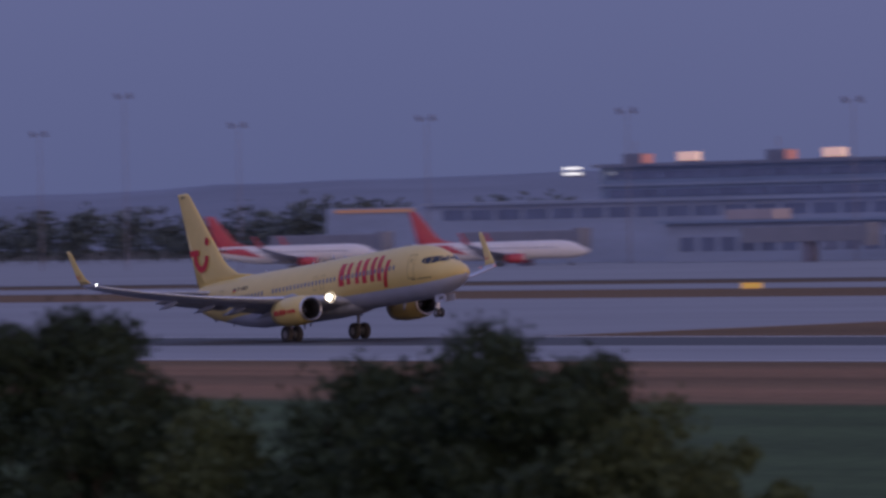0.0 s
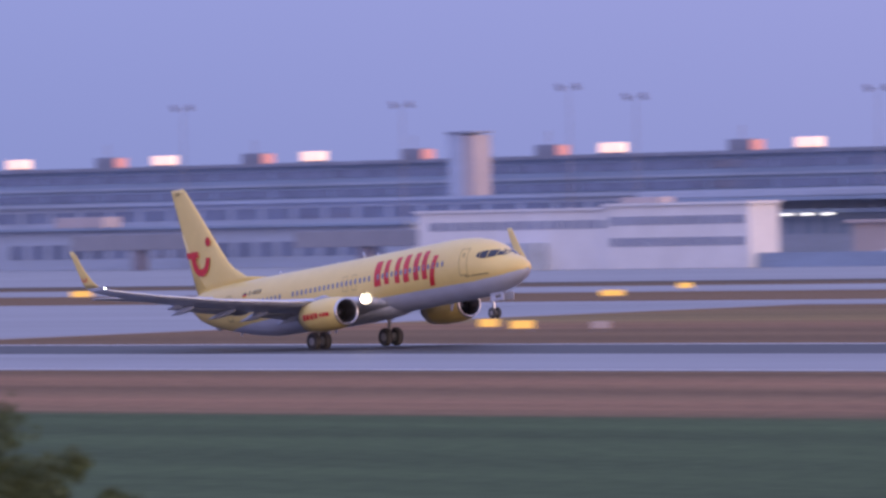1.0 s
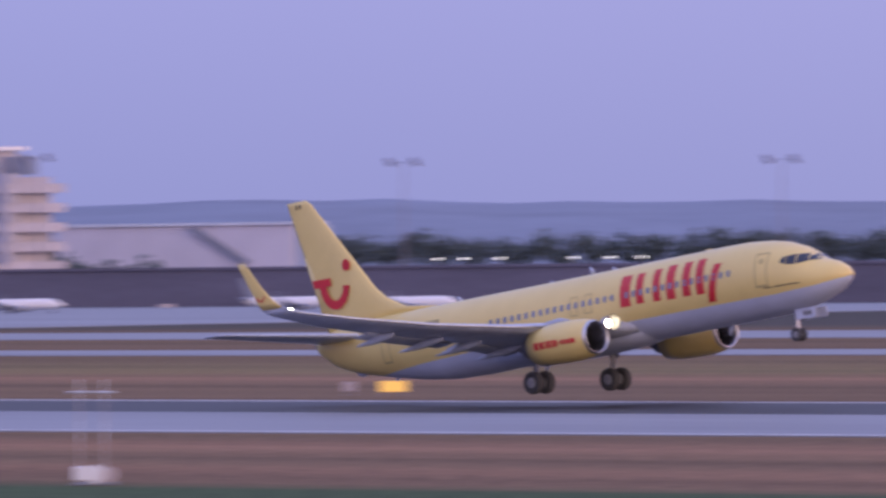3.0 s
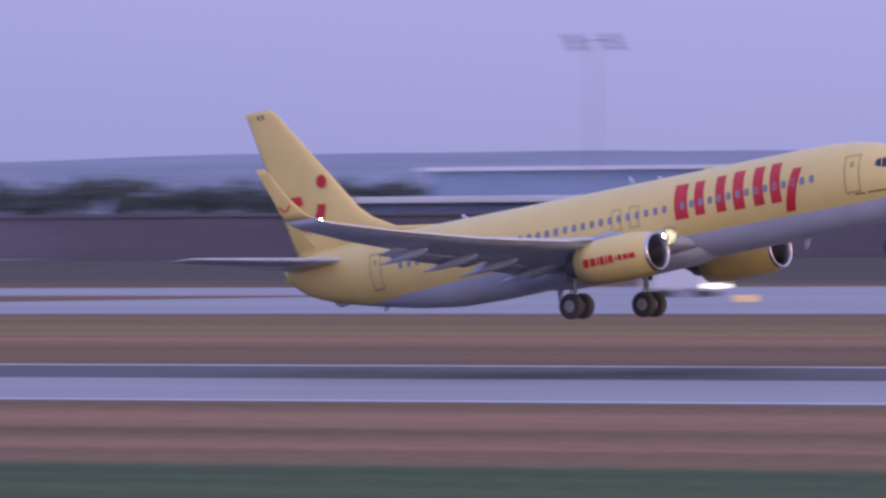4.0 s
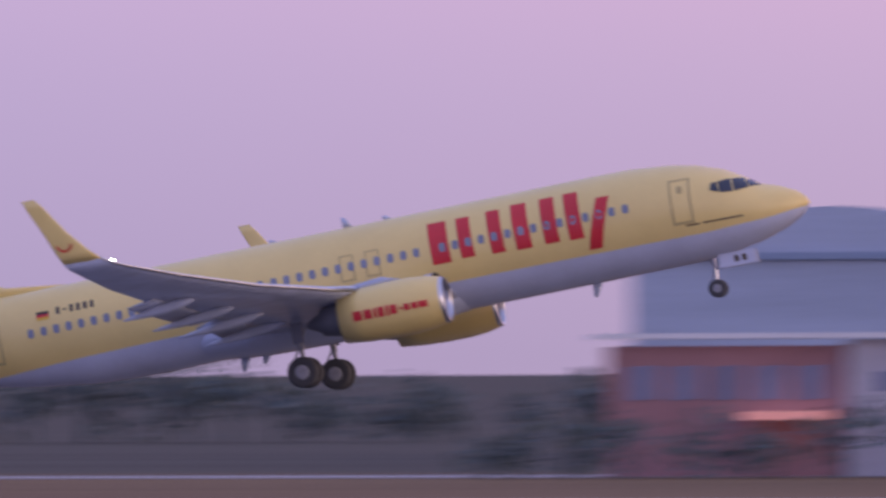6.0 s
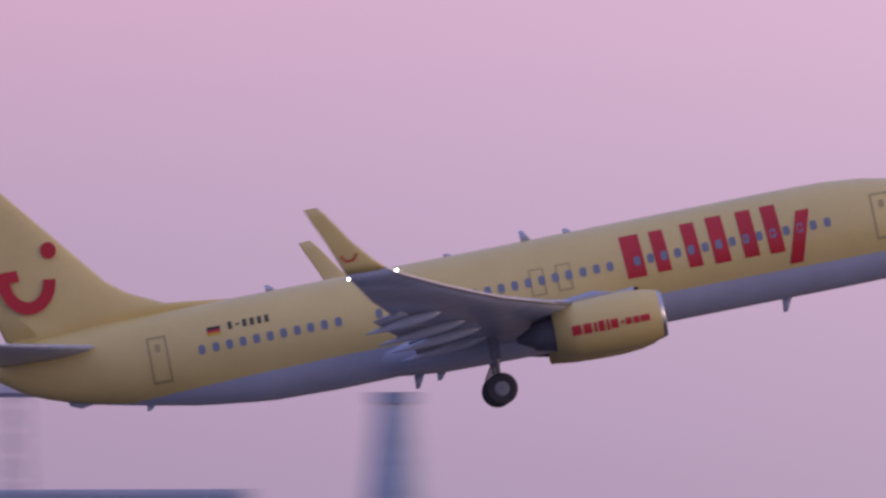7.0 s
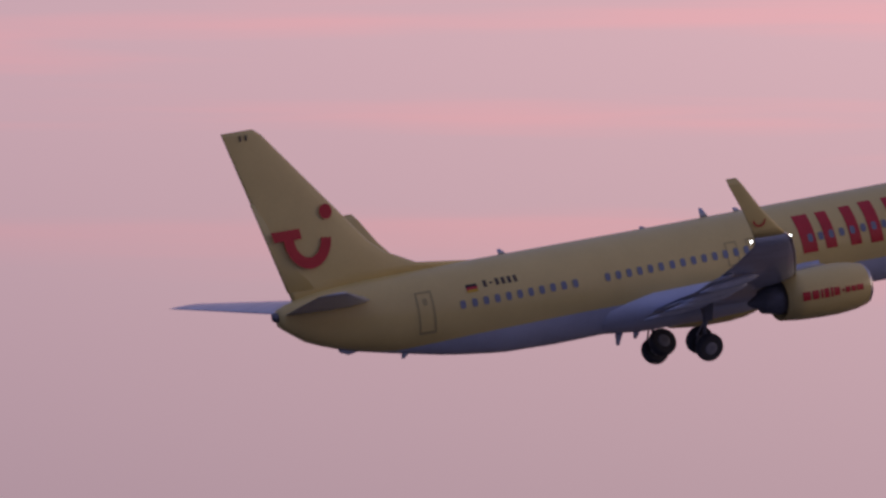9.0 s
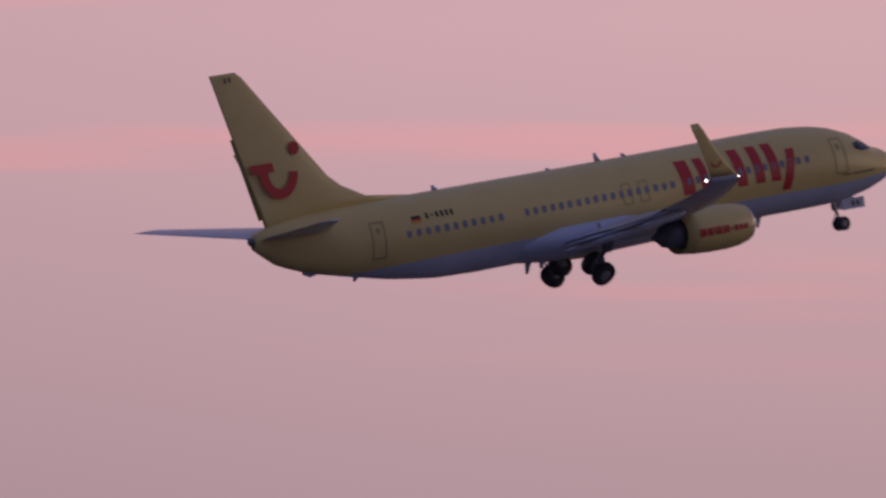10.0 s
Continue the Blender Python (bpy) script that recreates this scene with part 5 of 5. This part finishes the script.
    # lattice mast with a round head, and a tapered chimney
    m = thing("lattice_tower", "slender lattice tower with antenna head", "tower", pose(-21.5, 735, 0))
    bm = bmesh.new()
    for a, b2 in ((-1, -1), (1, -1), (1, 1), (-1, 1)):
        add_tube(bm, (a * 1.3, b2 * 1.3, 0), (a * 0.5, b2 * 0.5, 16.2), 0.12, 0.08, 6)
    for k in range(9):
        z, w = 1.8 * k, 1.3 - 0.8 * k / 9
        add_tube(bm, (-w, -w, z), (w, -w, z + 1.8), 0.06, 0.06, 5)
        add_tube(bm, (w, -w, z), (-w, -w, z + 1.8), 0.06, 0.06, 5)
    part("lattice", bm, M["mast"], m)
    part("platform", box(-2.6, 2.6, -1.5, 1.5, 15.0, 15.3), M["mast"], m)
    part("head", tube((0, 0, 15.3), (0, 0, 17.2), 1.9, 1.3, 14), M["tan"], m)
    c = thing("chimney", "tapered blue-grey chimney tower", "chimney", pose(6.0, 715, 0))
    # Shaft takes the pale cladding tone in place of haze over it.
    part("shaft", tube((0, 0, 0), (0, 0, 14.8), 2.9, 1.2, 20), M["bluegrey2"], c)
    part("rim", tube((0, 0, 14.3), (0, 0, 15.1), 1.45, 1.45, 20), M["bluegrey"], c)


def tower_crane():
    c = thing("tower_crane", "tower crane with a long slim jib and counterweight", "crane", pose(139, 500, 0.3, 0, 0, -6))
    def lattice(bm, a, b, w, n, r):
        a, b = Vector(a), Vector(b)
        d = (b - a) / n
        along = d.normalized()
        u = along.orthogonal().normalized() * w
        v = along.cross(u).normalized() * w
        cs = [u + v, u - v, -u - v, -u + v]
        for k in cs:
            add_tube(bm, a + k, b + k, r, r, 5)
        for i in range(n):
            for j in range(4):
                add_tube(bm, a + d * i + cs[j], a + d * (i + 1) + cs[(j + 1) % 4], r * 0.6, r * 0.6, 4)
    bm = bmesh.new(); lattice(bm, (0, 0, -0.3), (0, 0, 14.0), 0.42, 14, 0.06)
    part("mast", bm, M["craneblue"], c)
    bm = bmesh.new(); lattice(bm, (-30, 0, 15.6), (0, 0, 14.5), 0.16, 34, 0.035)
    part("jib", bm, M["craneblue"], c)
    bm = bmesh.new(); lattice(bm, (0, 0, 14.5), (6.4, 0, 14.15), 0.18, 8, 0.045)
    part("counter_jib", bm, M["craneblue"], c)
    part("counterweight", box(4.6, 7.4, -0.4, 0.4, 13.75, 14.4, 0.05), M["roofgrey"], c, "grey counterweight block")
    part("slewing_cab", box(-0.8, 0.8, -0.6, 0.6, 14.0, 14.9, 0.1), M["craneblue"], c)
    bm = bmesh.new()
    add_tube(bm, (0, 0, 14.7), (0, 0, 15.5), 0.08, 0.06, 6)
    add_tube(bm, (0, 0, 15.5), (-22, 0, 15.7), 0.03, 0.03, 5)
    add_tube(bm, (0, 0, 15.5), (6.0, 0, 14.5), 0.03, 0.03, 5)
    part("tie_bar", bm, M["craneblue"], c)


def sign(x, y, w, h, lit=True):
    s = thing("taxiway_sign", "glowing yellow taxiway sign on the grass" if lit else "pale unlit back of a taxiway sign", "sign", pose(x, y, 0, 0, 0, 35), "taxiway signs")
    part("panel", box(-w / 2, w / 2, -0.12, 0.12, 0.25, 0.25 + h * 0.72, 0.03), M["orange"] if lit else M["pinkish"], s)
    for k in (-0.35, 0.35):
        part("leg", tube((k * w, 0, 0), (k * w, 0, 0.3), 0.05), M["mast"], s)


def field_things():
    for x, y, w, h, lit in ((-596, 427, 2.6, 0.8, True), (-585, 426, 2.0, 0.7, False), (-815, 595, 3.6, 0.8, True), (-877, 650, 2.4, 0.8, True), (-953, 622, 3.6, 0.9, True), 
                            (-400, 399, 2.2, 0.85, True), (-404, 399.5, 1.0, 0.75, False), (-767, 464, 2.2, 0.9, True), (-662, 458, 2.6, 0.8, True), (-610, 434, 2.2, 0.8, True), (-723, 614, 2.0, 0.7, True), (-735, 618, 2.0, 0.7, True),
                            (-928, 752, 3.2, 0.6, True), (-731, 577, 2.2, 0.7, True), (-412, 586, 1.2, 0.7, True), (-400, 590, 1.0, 0.6, True), (-351, 577, 1.2, 0.6, True), (-336, 574, 1.2, 0.6, True), (-345, 600, 1.2, 0.6, True), (-1001, 955, 3.0, 0.7, False)):
        sign(x, y, w * 0.68, h, lit)
    # weather unit in the grass with two thin masts
    u = thing("field_unit", "small white and pink equipment unit on the grass beside the runway", "equipment", pose(-263.8, 248, 0, 0, 0, 42) @ Matrix.Diagonal((0.72, 0.72, 0.85, 1)))
    part("cabinet", box(-1.0, -0.35, -0.3, 0.3, 0.2, 0.8, 0.06), M["white"], u)
    part("drum", tube((0.05, -0.35, 0.45), (0.05, 0.35, 0.45), 0.4, 0.4, 20), M["white"], u)
    part("drum", tube((0.75, -0.3, 0.42), (0.75, 0.3, 0.42), 0.33, 0.33, 20), M["pinkish"], u)
    part("skid", box(-1.05, 1.1, -0.25, 0.25, 0.0, 0.14, 0.03), M["roofgrey"], u)
    for k, x in enumerate((-265.6, -264.3)):
        m = thing("slim_mast", "slim red and white frangible mast in the grass", "mast", pose(x, 249, 0), "slim masts")
        for i in range(5):
            part("section", tube((0, 0, 0.75 * i), (0, 0, 0.75 * (i + 1)), 0.025, 0.025, 8), M["pinkish"] if i % 2 else M["white"], m)
        part("arm", tube((-0.5, 0, 3.3), (0.5, 0, 3.3), 0.04, 0.04, 6), M["white"], m)
    # service vehicles with their lights on, along the embankment and on the apron
    for x in (-985, -980, -973, -959, -952, -946, -937, -931):
        l = thing("wall_top_lamp", "small bright white lamp on the long retaining wall", "lamp", pose(x, 991.5, 5.6), "lamps on the retaining wall")
        part("post", tube((0, 0, 0), (0, 0, 0.7), 0.06), M["mast"], l)
        part("lens", box(-0.35, 0.35, -0.15, 0.15, 0.7, 0.9, 0.04), M["litwhite"], l)
    for i, (x, y, z) in enumerate([(-448, 629, 0.0), (-1168, 905, 0.0), (-1150, 905, 0.0)]):
        v = thing("van", "white service van with its lights on", "van", pose(x, y, z, 0, 0, 180 if i % 2 else 0), "service vans on the airfield")
        part("body", box(-3, 3, -1, 1, 0.45, 2.5, 0.25), M["white"], v)
        part("windscreen", box(2.2, 3.03, -0.85, 0.85, 1.5, 2.2, 0.05), M["window"], v)
        part("headlight", box(2.9, 3.06, -1.02, 1.02, 0.7, 1.0), M["litwhite"], v)
        for wx in (-1.9, 1.9):
            part("tyre", tube((wx, -1.02, 0.4), (wx, 1.02, 0.4), 0.4, 0.4, 14), M["rubber"], v)


def parked_planes():
    p = airliner("parked_airliner", "parked white airliner with a red tail and red rear hull", M["white"], M["white"], M["hazered"], False)
    # red sweep on the rear hull
    fus = [c for c in p.children if c.name.startswith("fuselage")][0]
    for side in (-1, 1):
        bm = bmesh.new()
        decal(bm, [((-38, 0.75), (-26, -0.9), (-30.5, 1.3), (-37.8, 1.2))], side, 0.02, 0.6)
        part("red_sweep", bm, M["hazered"], fus, "red sweep over the rear hull")
        for i in range(40):
            bm = bmesh.new()
            decal_poly(bm, rounded(-7 - 0.56 * i, 0.42, 0.27, 0.4), side, 0.024)
            part("cabin_window", bm, M["window"], fus)
    for x, y, z in ((-4.0, 0, 0), (-19.6, -2.86, 0), (-19.6, 2.86, 0)):
        bm = tube((x, y, -1.2), (x, y, -2.9), 0.12, 0.1, 8)
        g = part("gear_leg", bm, M["steel"], p)
        for dy in (-0.35, 0.35):
            wheel(g, "tyre", x, y + dy, -2.95 if x < -10 else -3.1, 0.5 if x < -10 else 0.35, 0.3)
    p.scale = (0.85, 0.85, 0.85)
    p.matrix_basis = pose(-1563, 985, 3.0, 0, 0, 50) @ Matrix.Diagonal((0.85, 0.85, 0.85, 1))
    tagged(p, group="parked airliners")
    copy_thing(p, pose(-1637, 985, 3.0, 0, 0, 50))
    w = airliner("small_jet", "small white parked jet on the apron", M["white"], M["belly"], M["roofgrey"], False)
    w.scale = (0.36, 0.36, 0.36)
    w.matrix_basis = pose(-895, 905, 1.27, 0, 0, 38) @ Matrix.Diagonal((0.36, 0.36, 0.36, 1))
    for x, y in ((-4.0, 0), (-19.6, -2.86), (-19.6, 2.86)):
        g = part("gear_leg", tube((x, y, -1.2), (x, y, -2.9), 0.12, 0.1, 8), M["steel"], w)
        wheel(g, "tyre", x, y, -2.95, 0.5, 0.4)
    tagged(w, group="parked small jets")
    for x, y, r in ((-925, 915, 40), (-968, 905, 38), (-1000, 910, 42), (-860, 920, 36)):
        copy_thing(w, pose(x, y, 1.27, 0, 0, r))


build_ground()
airplane, gear, nose_leg, rudder = build_main_airliner()
terminal()
white_office()
car_park()
mid_field()
late_field()
tower_crane()
build_masts()
field_things()
parked_planes()
build_foreground()


def motions():
    rows = [      # seconds, x, offset in y, z, nose-up, yaw, roll
        (0.0, -610.18, -0.59, 5.40, 4.65, 0.49, 1.24),
        (0.5, -566.71, -0.15, 5.56, 5.08, 0.48, 1.35),
        (1.0, -522.15, -0.15, 5.71, 5.55, 0.49, 1.56),
        (1.5, -477.64, -0.14, 5.85, 5.88, 0.39, 0.81),
        (2.0, -432.95, -0.06, 5.98, 6.35, 0.50, 0.25),
        (2.5, -388.28, 0.24, 6.50, 7.05, 0.62, 0.45),
        (3.0, -343.24, 0.16, 7.26, 7.56, 0.54, 0.76),
        (4.3, -224.93, 0.95, 10.13, 8.80, 0.51, -0.22),
        (4.5, -206.62, 1.20, 10.75, 8.94, 0.59, -0.28),
        (5.0, -159.34, -1.02, 12.38, 9.54, 0.42, 0.01),
        (5.2, -141.18, -0.02, 12.92, 9.82, 0.71, -0.40),
        (6.3, -39.32, 0.11, 16.07, 10.57, 0.51, -0.80),
        (6.5, -20.77, 0.23, 17.21, 10.64, 0.56, -0.65),
        (7.0, 25.70, 0.00, 18.92, 10.60, 0.46, -0.52),
        (7.5, 72.26, 0.09, 20.62, 10.37, 0.56, -0.48),
        (8.0, 118.83, -0.35, 22.32, 10.06, 0.55, -0.53),
        (8.5, 165.76, 0.08, 23.98, 10.09, 0.58, -0.53),
        (9.0, 212.83, 0.31, 25.52, 9.73, 0.51, -0.41),
        (9.5, 259.84, 0.27, 27.37, 9.27, 0.52, -0.45),
        (10.0, 305.82, -0.98, 29.03, 9.07, 0.16, -0.33),
    ]
    walk(airplane, [(t, pose(x, RUN_Y + dy, z, roll, -pitch, yaw)) for t, x, dy, z, pitch, yaw, roll in rows])
    for leg, s in gear:
        home, down = (-19.62, s * 2.86, -1.1), (-19.62, s * 2.86, -1.27)
        walk(leg, [(0.0, pose(*home)), (2.3, pose(*home)), (2.9, pose(*down)), (8.2, pose(*down)), (8.6, pose(*down, -s * 11)), (9.0, pose(*down, -s * 23)), (9.5, pose(*down, -s * 31)), (10.0, pose(*down, -s * 37))])
    walk(nose_leg, [(t, pose(-4.02, 0, -1.8, 0, -a, 0) @ pose(4.02, 0, 1.8)) for t, a in ((0.0, 0), (8.2, 0), (9.0, 5), (10.0, 20))])

    hinge, axis = Vector((-35.75, 0, 1.75)), Vector((-1.45, 0, 3.85)).normalized()
    swing = lambda a: Matrix.Translation(hinge) @ Matrix.Rotation(radians(a), 4, axis) @ Matrix.Translation(-hinge)
    walk(rudder, [(t, swing(a)) for t, a in ((0.0, 0), (9.5, 0), (10.0, -10))])


motions()
